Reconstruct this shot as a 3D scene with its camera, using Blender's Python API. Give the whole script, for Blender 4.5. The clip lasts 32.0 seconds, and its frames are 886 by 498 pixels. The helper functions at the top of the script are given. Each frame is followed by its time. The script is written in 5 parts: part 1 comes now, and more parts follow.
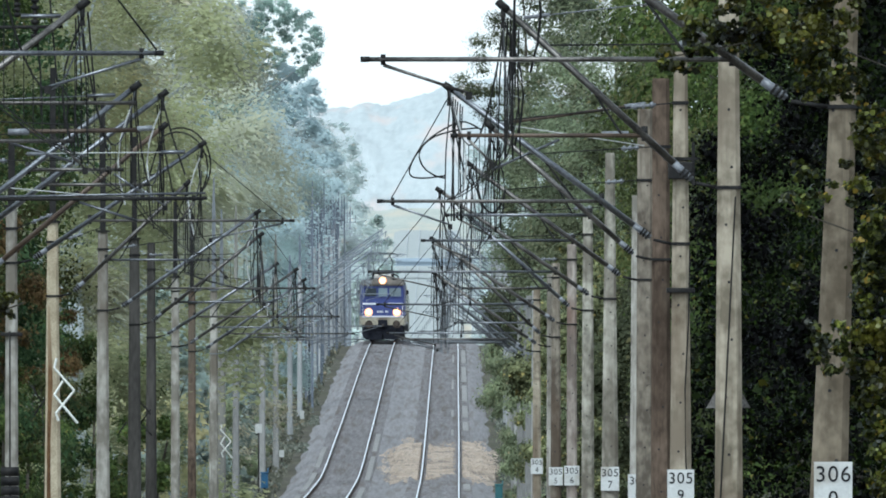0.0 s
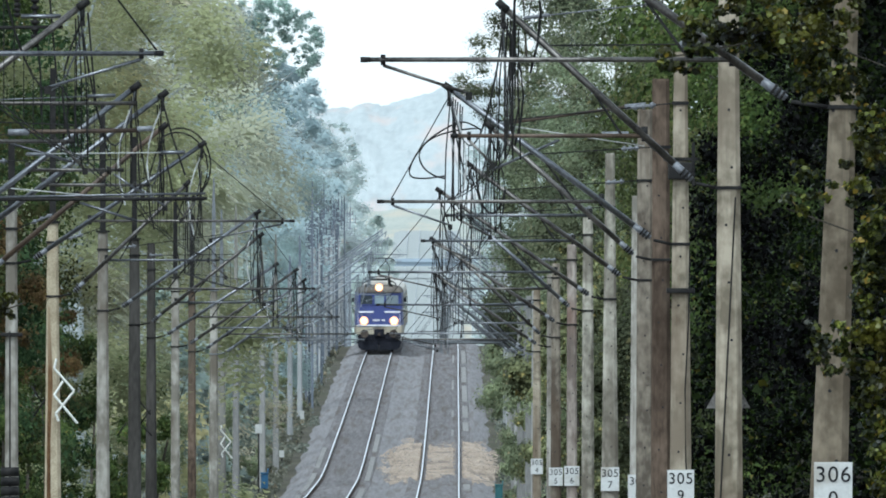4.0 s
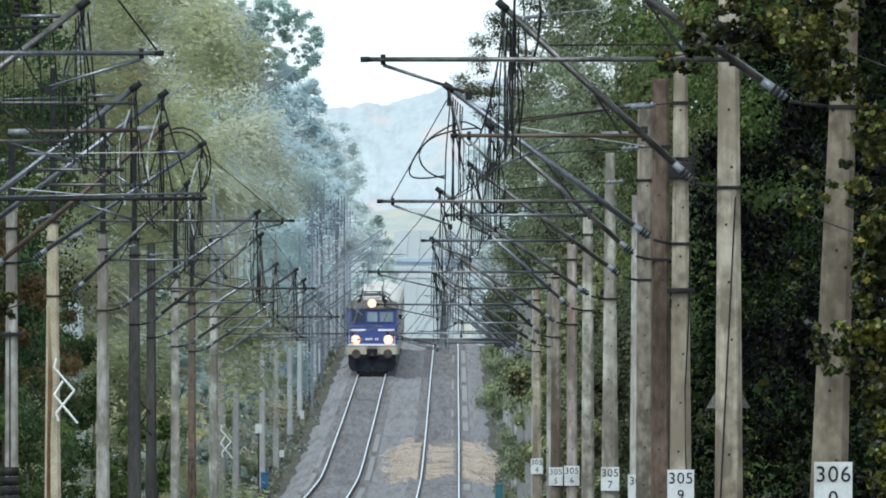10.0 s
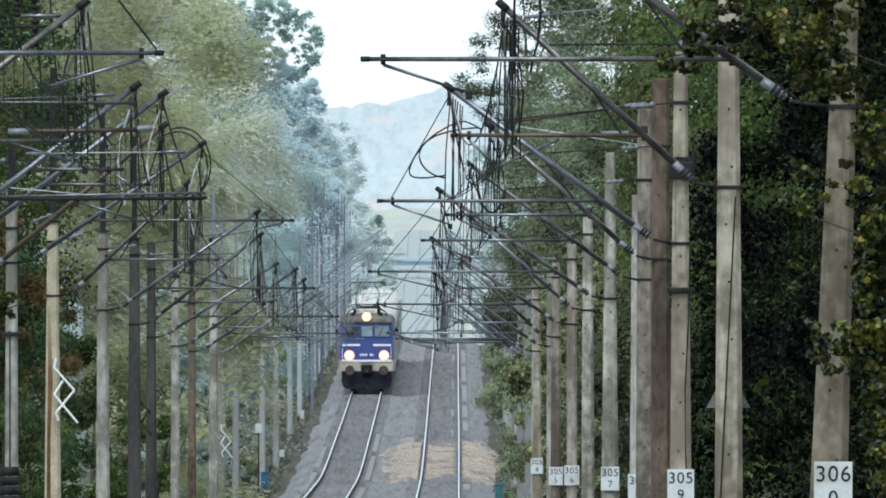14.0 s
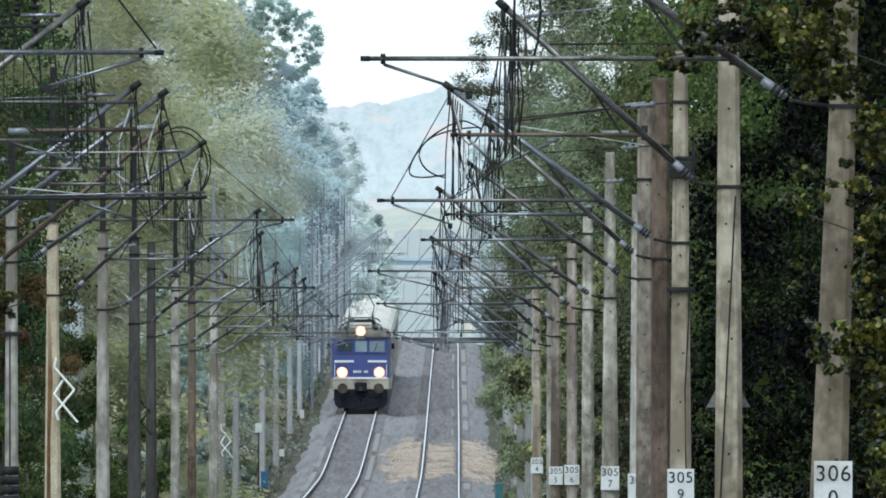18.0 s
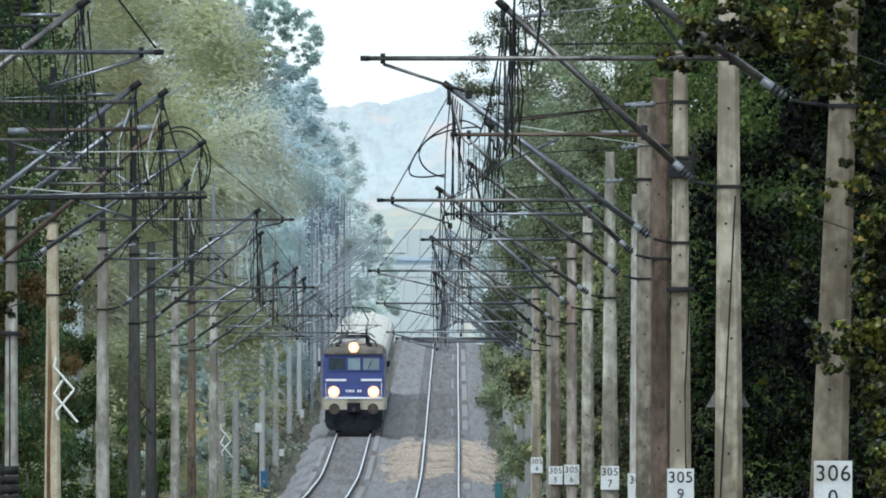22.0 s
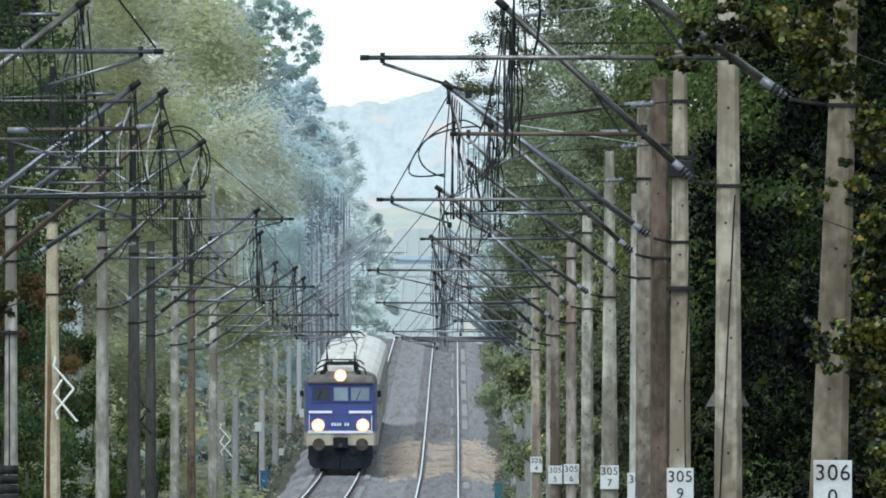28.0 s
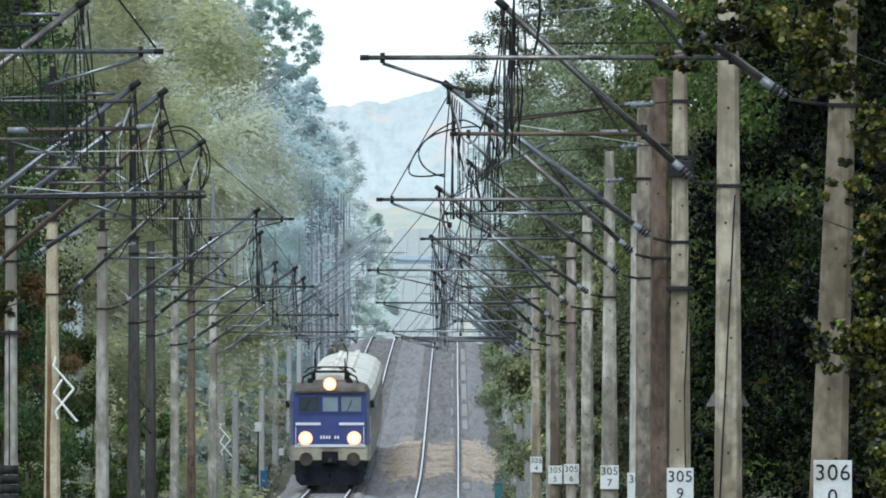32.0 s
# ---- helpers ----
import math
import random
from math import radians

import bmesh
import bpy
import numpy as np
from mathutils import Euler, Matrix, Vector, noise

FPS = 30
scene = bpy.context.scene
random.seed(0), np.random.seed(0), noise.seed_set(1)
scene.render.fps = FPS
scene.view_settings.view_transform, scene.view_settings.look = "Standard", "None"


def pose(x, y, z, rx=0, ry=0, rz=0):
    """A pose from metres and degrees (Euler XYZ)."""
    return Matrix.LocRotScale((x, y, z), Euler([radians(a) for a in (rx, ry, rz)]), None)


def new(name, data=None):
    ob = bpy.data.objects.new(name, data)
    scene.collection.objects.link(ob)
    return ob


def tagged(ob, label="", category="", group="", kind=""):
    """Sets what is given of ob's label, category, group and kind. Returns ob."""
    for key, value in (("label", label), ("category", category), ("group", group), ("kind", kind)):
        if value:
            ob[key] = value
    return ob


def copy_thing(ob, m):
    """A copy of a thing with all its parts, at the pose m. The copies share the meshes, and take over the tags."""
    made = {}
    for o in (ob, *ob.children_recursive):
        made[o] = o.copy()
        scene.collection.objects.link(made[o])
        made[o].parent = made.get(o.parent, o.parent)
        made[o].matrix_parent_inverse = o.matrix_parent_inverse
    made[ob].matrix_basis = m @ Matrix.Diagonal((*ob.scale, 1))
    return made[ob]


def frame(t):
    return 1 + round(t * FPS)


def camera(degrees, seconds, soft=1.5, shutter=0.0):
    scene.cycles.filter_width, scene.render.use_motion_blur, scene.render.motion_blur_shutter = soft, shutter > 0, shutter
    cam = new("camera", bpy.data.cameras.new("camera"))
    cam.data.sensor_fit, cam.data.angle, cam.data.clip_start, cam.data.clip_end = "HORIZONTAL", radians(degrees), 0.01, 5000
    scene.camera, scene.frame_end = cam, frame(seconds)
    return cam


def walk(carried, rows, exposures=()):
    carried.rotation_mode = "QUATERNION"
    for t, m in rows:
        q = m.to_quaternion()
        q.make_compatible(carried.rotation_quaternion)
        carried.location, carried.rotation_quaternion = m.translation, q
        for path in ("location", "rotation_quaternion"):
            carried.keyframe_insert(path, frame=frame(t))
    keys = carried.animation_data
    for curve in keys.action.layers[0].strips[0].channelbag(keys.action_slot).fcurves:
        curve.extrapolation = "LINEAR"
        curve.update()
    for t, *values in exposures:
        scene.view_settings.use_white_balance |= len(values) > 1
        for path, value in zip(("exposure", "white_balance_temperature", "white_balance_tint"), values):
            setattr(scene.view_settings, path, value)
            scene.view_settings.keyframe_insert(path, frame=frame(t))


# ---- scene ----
F = 55000.0                      # focal length in picture widths / 1568
EYE = 3.0                        # height of the lens
cam = camera(math.degrees(2 * math.atan(784 / F)), 32.0, soft=1.85)
# slow sag of the tripod head: seconds, sideways, up (in 1 / F radians)
SAG = ((0, 0, 0.3), (0.6, 0, 1.0), (6, 0, 0.8), (9, 0, 0.6), (13, 0, 0.1), (17, 0, -0.8), (21, -0.2, -1.3),
       (25, -0.6, -1.9), (29, -1, -2.6), (32, -1, -2.6))
walk(cam, [(t, pose(0, 0, EYE, 90 + math.degrees(v / F), 0, math.degrees(u / F))) for t, u, v in SAG],
     [(0, 0.96, 5520, 0), (32, 0.96, 5520, 0)])

# ---------------------------------------------------------------- light
world = bpy.data.worlds.new("world")
scene.world = world
world.use_nodes = True
wn, wl = world.node_tree.nodes, world.node_tree.links
sky = wn.new("ShaderNodeTexSky")
sky.sky_type = 'NISHITA'
sky.sun_disc = False
sky.sun_elevation = radians(42)
sky.sun_rotation = radians(200)
sky.air_density, sky.dust_density, sky.ozone_density = 1.0, 0.6, 1.0
grey = wn.new("ShaderNodeHueSaturation")
grey.inputs["Saturation"].default_value = 0.15
wl.new(sky.outputs[0], grey.inputs["Color"])
wl.new(grey.outputs[0], wn["Background"].inputs["Color"])
wn["Background"].inputs["Strength"].default_value = 0.1
sun_data = bpy.data.lights.new("sun", 'SUN')
sun_data.energy, sun_data.angle, sun_data.color = 1.5, radians(45), (1.0, 0.96, 0.9)
sun = new("sun", sun_data)
sun.matrix_world = pose(0, 0, 60, 32, 0, -20)


# ---------------------------------------------------------------- materials
def surface(name, a, b, scale=3.0, rough=0.8, metal=0.0, bump=0.2, fine=40.0, c=None, stretch=(1, 1, 1), tint=0.0, glow=0.0, runs=None, spec=None):
    """Two-scale mottled surface; a and b are its base colours, c a third colour of sparse stains, tint its change from object to object."""
    m = bpy.data.materials.new(name)
    m.use_nodes = True
    n, l = m.node_tree.nodes, m.node_tree.links
    p = n["Principled BSDF"]
    co = n.new("ShaderNodeTexCoord")
    mp = n.new("ShaderNodeMapping")
    mp.inputs["Scale"].default_value = stretch
    l.new(co.outputs["Object"], mp.inputs["Vector"])
    who, far = n.new("ShaderNodeObjectInfo"), n.new("ShaderNodeVectorMath")
    far.operation = 'SCALE'
    far.inputs[0].default_value = (31.0, 17.0, 23.0)
    l.new(who.outputs["Random"], far.inputs["Scale"])
    l.new(far.outputs[0], mp.inputs["Location"])
    t1, t2 = n.new("ShaderNodeTexNoise"), n.new("ShaderNodeTexNoise")
    t1.inputs["Scale"].default_value, t2.inputs["Scale"].default_value = scale, fine
    t1.inputs["Detail"].default_value = t2.inputs["Detail"].default_value = 5
    l.new(mp.outputs[0], t1.inputs["Vector"])
    l.new(mp.outputs[0], t2.inputs["Vector"])
    add = n.new("ShaderNodeMath")
    add.operation = 'MULTIPLY_ADD'
    add.inputs[1].default_value = 0.45
    l.new(t2.outputs["Fac"], add.inputs[0])
    half = n.new("ShaderNodeMath")
    half.operation = 'MULTIPLY'
    half.inputs[1].default_value = 0.6
    l.new(t1.outputs["Fac"], half.inputs[0])
    l.new(half.outputs[0], add.inputs[2])
    ramp = n.new("ShaderNodeValToRGB")
    ramp.color_ramp.elements[0].position, ramp.color_ramp.elements[1].position = (0.43, 0.62) if runs else (0.36, 0.68)
    ramp.color_ramp.elements[0].color, ramp.color_ramp.elements[1].color = (*a, 1), (*b, 1)
    l.new(add.outputs[0], ramp.inputs["Fac"])
    out = ramp.outputs["Color"]
    if c:
        t3 = n.new("ShaderNodeTexNoise")
        t3.inputs["Scale"].default_value = scale * 0.55
        t3.inputs["Detail"].default_value = 6
        l.new(mp.outputs[0], t3.inputs["Vector"])
        r3 = n.new("ShaderNodeValToRGB")
        r3.color_ramp.elements[0].position, r3.color_ramp.elements[1].position = 0.52, 0.66
        l.new(t3.outputs["Fac"], r3.inputs["Fac"])
        mix = n.new("ShaderNodeMixRGB")
        mix.inputs["Color2"].default_value = (*c, 1)
        l.new(r3.outputs["Color"], mix.inputs["Fac"])
        l.new(out, mix.inputs["Color1"])
        out = mix.outputs["Color"]
    if runs:
        # dark water runs and soot down an upright face, and pale scaled patches
        for col, sx, sz, lo, hi, most in ((runs, 4.0, 0.4, 0.54, 0.74, 0.6), (tuple(v * 0.6 for v in a), 13.0, 1.0, 0.56, 0.74, 0.5), (tuple(v * 1.12 for v in b), 2.2, 1.3, 0.58, 0.7, 0.4), (runs, 0.9, 0.5, 0.52, 0.62, 0.4)):
            m4, t4, r4, x4 = n.new("ShaderNodeMapping"), n.new("ShaderNodeTexNoise"), n.new("ShaderNodeMapRange"), n.new("ShaderNodeMixRGB")
            m4.inputs["Scale"].default_value = (sx, sx, sz)
            l.new(co.outputs["Object"], m4.inputs["Vector"])
            l.new(far.outputs[0], m4.inputs["Location"])
            t4.inputs["Scale"].default_value, t4.inputs["Detail"].default_value = 1.0, 6
            l.new(m4.outputs[0], t4.inputs["Vector"])
            r4.inputs["From Min"].default_value, r4.inputs["From Max"].default_value, r4.inputs["To Max"].default_value = lo, hi, most
            l.new(t4.outputs["Fac"], r4.inputs["Value"])
            l.new(r4.outputs[0], x4.inputs["Fac"])
            l.new(out, x4.inputs["Color1"])
            x4.inputs["Color2"].default_value = (*col, 1)
            out = x4.outputs["Color"]
    if tint:
        info = n.new("ShaderNodeObjectInfo")
        hue = n.new("ShaderNodeHueSaturation")
        rng = n.new("ShaderNodeMapRange")
        rng.inputs["To Min"].default_value, rng.inputs["To Max"].default_value = 1 - tint, 1 + tint
        l.new(info.outputs["Random"], rng.inputs["Value"])
        l.new(rng.outputs[0], hue.inputs["Value"])
        l.new(out, hue.inputs["Color"])
        out = hue.outputs["Color"]
    l.new(out, p.inputs["Base Color"])
    p.inputs["Roughness"].default_value, p.inputs["Metallic"].default_value = rough, metal
    p.inputs["Specular IOR Level"].default_value = spec if spec is not None else (0.5 if rough < 0.6 else 0.15)
    if bump:
        bp = n.new("ShaderNodeBump")
        bp.inputs["Strength"].default_value, bp.inputs["Distance"].default_value = bump, 0.02
        l.new(t2.outputs["Fac"], bp.inputs["Height"])
        l.new(bp.outputs[0], p.inputs["Normal"])
    if glow:
        l.new(out, p.inputs["Emission Color"])
        p.inputs["Emission Strength"].default_value = glow
    return m


def leafage(name, dark, light, autumn=(0.22, 0.16, 0.03), share=0.04, glow=0.0, swing=0.55, gloss=0.1, bias=0.45, patch=0.55, tinge=None, thin=0.3, edge=(0.3, 0.7), sheen=0.6):
    """Leaves that differ one by one, with a few turned yellow and some light passing through."""
    m = bpy.data.materials.new(name)
    m.use_nodes = True
    n, l = m.node_tree.nodes, m.node_tree.links
    p = n["Principled BSDF"]
    g = n.new("ShaderNodeNewGeometry")
    ramp = n.new("ShaderNodeValToRGB")
    e = ramp.color_ramp.elements
    e[0].color, e[1].color = (*dark, 1), (*light, 1)
    e[1].position = 1 - share - 0.01
    # a low bias keeps most leaves dark and colours a few as lit
    mid = e.new(0.55)
    mid.color = (*[a + (b - a) * bias for a, b in zip(dark, light)], 1)
    last = e.new(1 - share)
    last.color = (*autumn, 1)
    l.new(g.outputs["Random Per Island"], ramp.inputs["Fac"])
    co, t = n.new("ShaderNodeTexCoord"), n.new("ShaderNodeTexNoise")
    t.inputs["Scale"].default_value = patch
    t.inputs["Detail"].default_value = 4
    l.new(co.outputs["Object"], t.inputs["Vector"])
    # noise patches paint lit and shaded masses into the foliage
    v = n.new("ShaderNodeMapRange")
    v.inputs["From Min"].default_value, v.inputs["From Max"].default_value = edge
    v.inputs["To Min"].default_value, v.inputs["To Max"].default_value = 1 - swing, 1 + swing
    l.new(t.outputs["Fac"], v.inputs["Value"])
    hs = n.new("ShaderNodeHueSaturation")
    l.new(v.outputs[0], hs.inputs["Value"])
    green = ramp.outputs["Color"]
    if tinge:
        t2, r2, mix = n.new("ShaderNodeTexNoise"), n.new("ShaderNodeMapRange"), n.new("ShaderNodeMixRGB")
        t2.inputs["Scale"].default_value = patch * 0.6
        l.new(co.outputs["Object"], t2.inputs["Vector"])
        r2.inputs["From Min"].default_value, r2.inputs["From Max"].default_value = 0.5, 0.72
        r2.inputs["To Max"].default_value = 0.8
        l.new(t2.outputs["Fac"], r2.inputs["Value"])
        l.new(r2.outputs[0], mix.inputs["Fac"])
        l.new(green, mix.inputs["Color1"])
        mix.inputs["Color2"].default_value = (*tinge, 1)
        green = mix.outputs["Color"]
    l.new(green, hs.inputs["Color"])
    l.new(hs.outputs["Color"], p.inputs["Base Color"])
    p.inputs["Roughness"].default_value = sheen
    p.inputs["Specular IOR Level"].default_value = gloss
    tr, mx = n.new("ShaderNodeBsdfTranslucent"), n.new("ShaderNodeMixShader")
    l.new(hs.outputs["Color"], tr.inputs["Color"])
    mx.inputs["Fac"].default_value = thin
    l.new(p.outputs[0], mx.inputs[1])
    l.new(tr.outputs[0], mx.inputs[2])
    l.new(mx.outputs[0], n["Material Output"].inputs["Surface"])
    if glow:
        l.new(hs.outputs["Color"], p.inputs["Emission Color"])
        p.inputs["Emission Strength"].default_value = glow
    return m


def lamp_glow(name, colour, strength):
    m = bpy.data.materials.new(name)
    m.use_nodes = True
    p = m.node_tree.nodes["Principled BSDF"]
    p.inputs["Base Color"].default_value = (*colour, 1)
    p.inputs["Emission Color"].default_value = (*colour, 1)
    p.inputs["Emission Strength"].default_value = strength
    return m


CONCRETE = surface("weathered_concrete", (0.196, 0.1798, 0.1512), (0.4116, 0.3889, 0.3434), 1.6, 0.9, bump=0.5, fine=9, c=(0.1568, 0.1363, 0.108), stretch=(1, 1, 0.6), tint=0.14, runs=(0.1274, 0.106, 0.0842))
CONCRETE_BEIGE = surface("beige_concrete", (0.1716, 0.1449, 0.105), (0.4236, 0.3676, 0.2821), 1.8, 0.9, bump=0.5, fine=8, c=(0.2019, 0.1649, 0.1223), stretch=(1, 1, 0.7), runs=(0.1312, 0.095, 0.0632))
CONCRETE_BROWN = surface("rust_stained_concrete", (0.0585, 0.0418, 0.0303), (0.1663, 0.1221, 0.0908), 1.2, 0.9, bump=0.5, fine=12, c=(0.121, 0.0971, 0.0731), stretch=(1, 1, 0.4), tint=0.1, runs=(0.0454, 0.0303, 0.0209))
CONCRETE_DARK = surface("sooty_concrete", (0.032, 0.03, 0.027), (0.09, 0.083, 0.075), 1.6, 0.9, bump=0.4, fine=14, stretch=(1, 1, 0.3), tint=0.15)
CONCRETE_WARM = surface("worn_grey_concrete", (0.0844, 0.0676, 0.0467), (0.2366, 0.196, 0.1428), 1.9, 0.9, bump=0.5, fine=8, c=(0.0874, 0.0686, 0.0467), stretch=(1, 1, 0.8), runs=(0.0823, 0.0627, 0.042))
CONCRETE_GREY = surface("grey_concrete", (0.17, 0.165, 0.15), (0.33, 0.315, 0.28), 1.6, 0.9, bump=0.4, fine=18, stretch=(1, 1, 0.35), tint=0.2)
RUST = surface("rust_run", (0.06, 0.03, 0.016), (0.2, 0.12, 0.06), 3, 0.9, 0, 0.2, c=(0.3, 0.23, 0.15), stretch=(1, 1, 0.25))
CONCRETE_RUST = surface("rust_run_concrete", (0.3, 0.25, 0.17), (0.5, 0.43, 0.31), 2.0, 0.9, bump=0.4, runs=(0.2, 0.12, 0.06))
CONCRETE_AGED = surface("mottled_grey_concrete", (0.1753, 0.1614, 0.1304), (0.4911, 0.4587, 0.3816), 2.2, 0.9, bump=0.5, fine=8, c=(0.1684, 0.1473, 0.1193), stretch=(1, 1, 0.7), tint=0.12, runs=(0.1403, 0.1193, 0.0926))
CONCRETE_RUDDY = surface("ruddy_grey_concrete", (0.168, 0.1366, 0.1165), (0.4032, 0.3528, 0.308), 1.0, 0.9, bump=0.5, fine=9, c=(0.224, 0.1288, 0.0952), stretch=(1, 1, 0.4), runs=(0.1456, 0.0952, 0.0728))
CONCRETE_UMBER = surface("stained_grey_brown_concrete", (0.1029, 0.0866, 0.0683), (0.2815, 0.2437, 0.1927), 1.4, 0.9, bump=0.5, fine=9, c=(0.092, 0.0704, 0.052), stretch=(1, 1, 0.6), runs=(0.0811, 0.0563, 0.04))
STEEL = surface("galvanised_steel", (0.09, 0.094, 0.104), (0.24, 0.246, 0.262), 5, 0.3, 0.85, 0.1, tint=0.3)
STEEL_OLD = surface("rusty_steel", (0.04, 0.036, 0.033), (0.2, 0.186, 0.172), 4, 0.34, 0.75, 0.2, tint=0.35)
STEEL_RUST = surface("brown_rusted_tube", (0.03, 0.019, 0.014), (0.12, 0.085, 0.06), 4, 0.5, 0.3, 0.2, tint=0.2)
IRON = surface("dark_iron", (0.008, 0.008, 0.009), (0.03, 0.028, 0.026), 6, 0.65, 0.0, 0.1)
WIRE = surface("dull_copper_wire", (0.008, 0.008, 0.009), (0.028, 0.027, 0.026), 6, 0.75, 0.0, 0.0)
WIRE_BRIGHT = surface("bright_wire", (0.4, 0.4, 0.4), (0.6, 0.6, 0.58), 6, 0.5, 0.3, 0.0)
# sets for far masts: iron, wire, tube and concrete with painted haze
IRON_HAZED = surface("hazed_iron", (0.14, 0.15, 0.165), (0.22, 0.23, 0.245), 6, 0.7, 0.0, 0.1)
WIRE_HAZED = surface("hazed_wire", (0.13, 0.14, 0.155), (0.2, 0.21, 0.225), 6, 0.7, 0.1, 0.0)
STEEL_HAZED = surface("hazed_tube", (0.1, 0.108, 0.118), (0.2, 0.212, 0.225), 4, 0.55, 0.2, 0.1, tint=0.25)
IRON_HAZED_FAR = surface("far_hazed_iron", (0.2, 0.222, 0.25), (0.29, 0.31, 0.34), 6, 0.7, 0.0, 0.1)
STEEL_HAZED_FAR = surface("far_hazed_tube", (0.17, 0.19, 0.215), (0.27, 0.29, 0.315), 4, 0.6, 0.0, 0.1, tint=0.2)
CONCRETE_HAZED_FAR = surface("far_hazed_concrete", (0.276, 0.2831, 0.2866), (0.396, 0.3978, 0.3978), 1.6, 0.9, bump=0.3, fine=14, stretch=(1, 1, 0.3), tint=0.2)
CONCRETE_HAZED = surface("hazed_concrete", (0.192, 0.1891, 0.1833), (0.336, 0.326, 0.3109), 1.6, 0.9, bump=0.3, fine=14, stretch=(1, 1, 0.3), tint=0.3)
PORCELAIN = surface("pale_insulator_sleeve", (0.08, 0.084, 0.095), (0.22, 0.227, 0.245), 8, 0.3, 0.0, 0.05)
RAIL = surface("polished_rail", (0.75, 0.75, 0.78), (0.92, 0.92, 0.94), 4, 0.3, 0.9, 0.0)
RAIL_WEB = surface("rusty_rail_web", (0.06, 0.045, 0.04), (0.13, 0.1, 0.085), 4, 0.8, 0.2, 0.2)
BALLAST = surface("grey_ballast", (0.17, 0.1624, 0.1646), (0.273, 0.2624, 0.2697), 6, 0.95, 0, 0.12, fine=18, c=(0.17, 0.1535, 0.1464), stretch=(1, 0.01, 1))
BALLAST_NEW = surface("pale_new_ballast", (0.24, 0.19, 0.15), (0.46, 0.385, 0.315), 1.6, 0.95, 0, 0.8, fine=7, c=(0.19, 0.16, 0.14), stretch=(1, 0.15, 1))
# far ballast: haze is painted into its colour
BALLAST_FAR = surface("far_hazed_ballast", (0.33, 0.35, 0.345), (0.41, 0.43, 0.42), 0.3, 0.95, 0, 0, fine=3)
SLEEPER = surface("concrete_sleeper", (0.17, 0.1614, 0.1626), (0.2884, 0.2762, 0.2828), 6, 0.95, 0, 0.1, fine=18, c=(0.1751, 0.1564, 0.1475), stretch=(1, 0.01, 1))
SLAB = surface("pale_trough_slab", (0.2, 0.195, 0.19), (0.33, 0.32, 0.31), 2, 0.9, 0, 0.3)
EARTH = surface("leaf_litter_ground", (0.05, 0.047, 0.036), (0.12, 0.11, 0.083), 0.8, 0.95, 0, 0.5, fine=6, c=(0.07, 0.07, 0.045), stretch=(1, 0.15, 1))
# bark of far trees, lightened in colour to imitate haze
BARK_HAZED = surface("hazed_far_bark", (0.3, 0.33, 0.34), (0.38, 0.41, 0.42), 3, 0.95, 0, 0.2, stretch=(1, 1, 0.25))
BARK = surface("rough_bark", (0.03, 0.025, 0.02), (0.09, 0.08, 0.065), 3, 0.95, 0, 0.8, stretch=(1, 1, 0.25))
WHITE = surface("white_enamel", (0.5, 0.5, 0.485), (0.62, 0.62, 0.6), 5, 0.5, 0, 0.03, c=(0.42, 0.4, 0.36))
BOARD = surface("dirty_white_board", (0.38, 0.38, 0.36), (0.55, 0.55, 0.53), 5, 0.6, 0, 0.03)
BLACK = surface("black_lettering", (0.012, 0.012, 0.015), (0.03, 0.03, 0.03), 9, 0.6, 0, 0.0)
WHITE_BAR = surface("white_painted_bar", (0.65, 0.65, 0.6), (0.85, 0.85, 0.8), 4, 0.6, 0, 0.05)
LOCO_BLUE = surface("loco_blue_paint", (0.03, 0.043, 0.165), (0.046, 0.062, 0.225), 2, 0.4, 0, 0.03)
LOCO_CREAM = surface("loco_cream_paint", (0.3, 0.26, 0.19), (0.5, 0.45, 0.34), 2, 0.5, 0, 0.03, c=(0.2, 0.16, 0.12))
LOCO_ROOF = surface("sooty_roof", (0.06, 0.052, 0.046), (0.19, 0.172, 0.152), 2, 0.8, 0, 0.1)
LOCO_WHITE = surface("white_stripe_paint", (0.68, 0.68, 0.72), (0.8, 0.8, 0.84), 3, 0.5, 0, 0.02)
UNDER = surface("grimy_underframe", (0.006, 0.007, 0.012), (0.022, 0.023, 0.03), 3, 0.9, 0.0, 0.1)
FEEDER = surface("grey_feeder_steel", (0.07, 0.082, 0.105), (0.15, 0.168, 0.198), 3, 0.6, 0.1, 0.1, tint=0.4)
# steel colour for the far slope, paled to imitate haze
FEEDER_HAZED = surface("hazed_feeder_steel", (0.42, 0.45, 0.47), (0.48, 0.51, 0.53), 3, 0.6, 0.0, 0.0)
BUFFER = surface("greasy_brown_buffer", (0.04, 0.032, 0.027), (0.1, 0.08, 0.066), 4, 0.6, 0.1, 0.05)
GLASS_DARK = surface("dark_window_glass", (0.03, 0.04, 0.05), (0.05, 0.06, 0.07), 1, 0.08, 0, 0.0)
# these two panes have a reflection put into their base colour
GLASS_PALE = surface("glass_pale_painted_reflection", (0.16, 0.22, 0.25), (0.26, 0.32, 0.35), 1, 0.1, 0, 0.0)
GLASS_MID = surface("glass_grey_painted_reflection", (0.13, 0.17, 0.19), (0.23, 0.265, 0.29), 1, 0.1, 0, 0.0)
COACH_SIDE = surface("coach_side_paint", (0.1, 0.11, 0.12), (0.18, 0.19, 0.2), 1.5, 0.5, 0, 0.03)
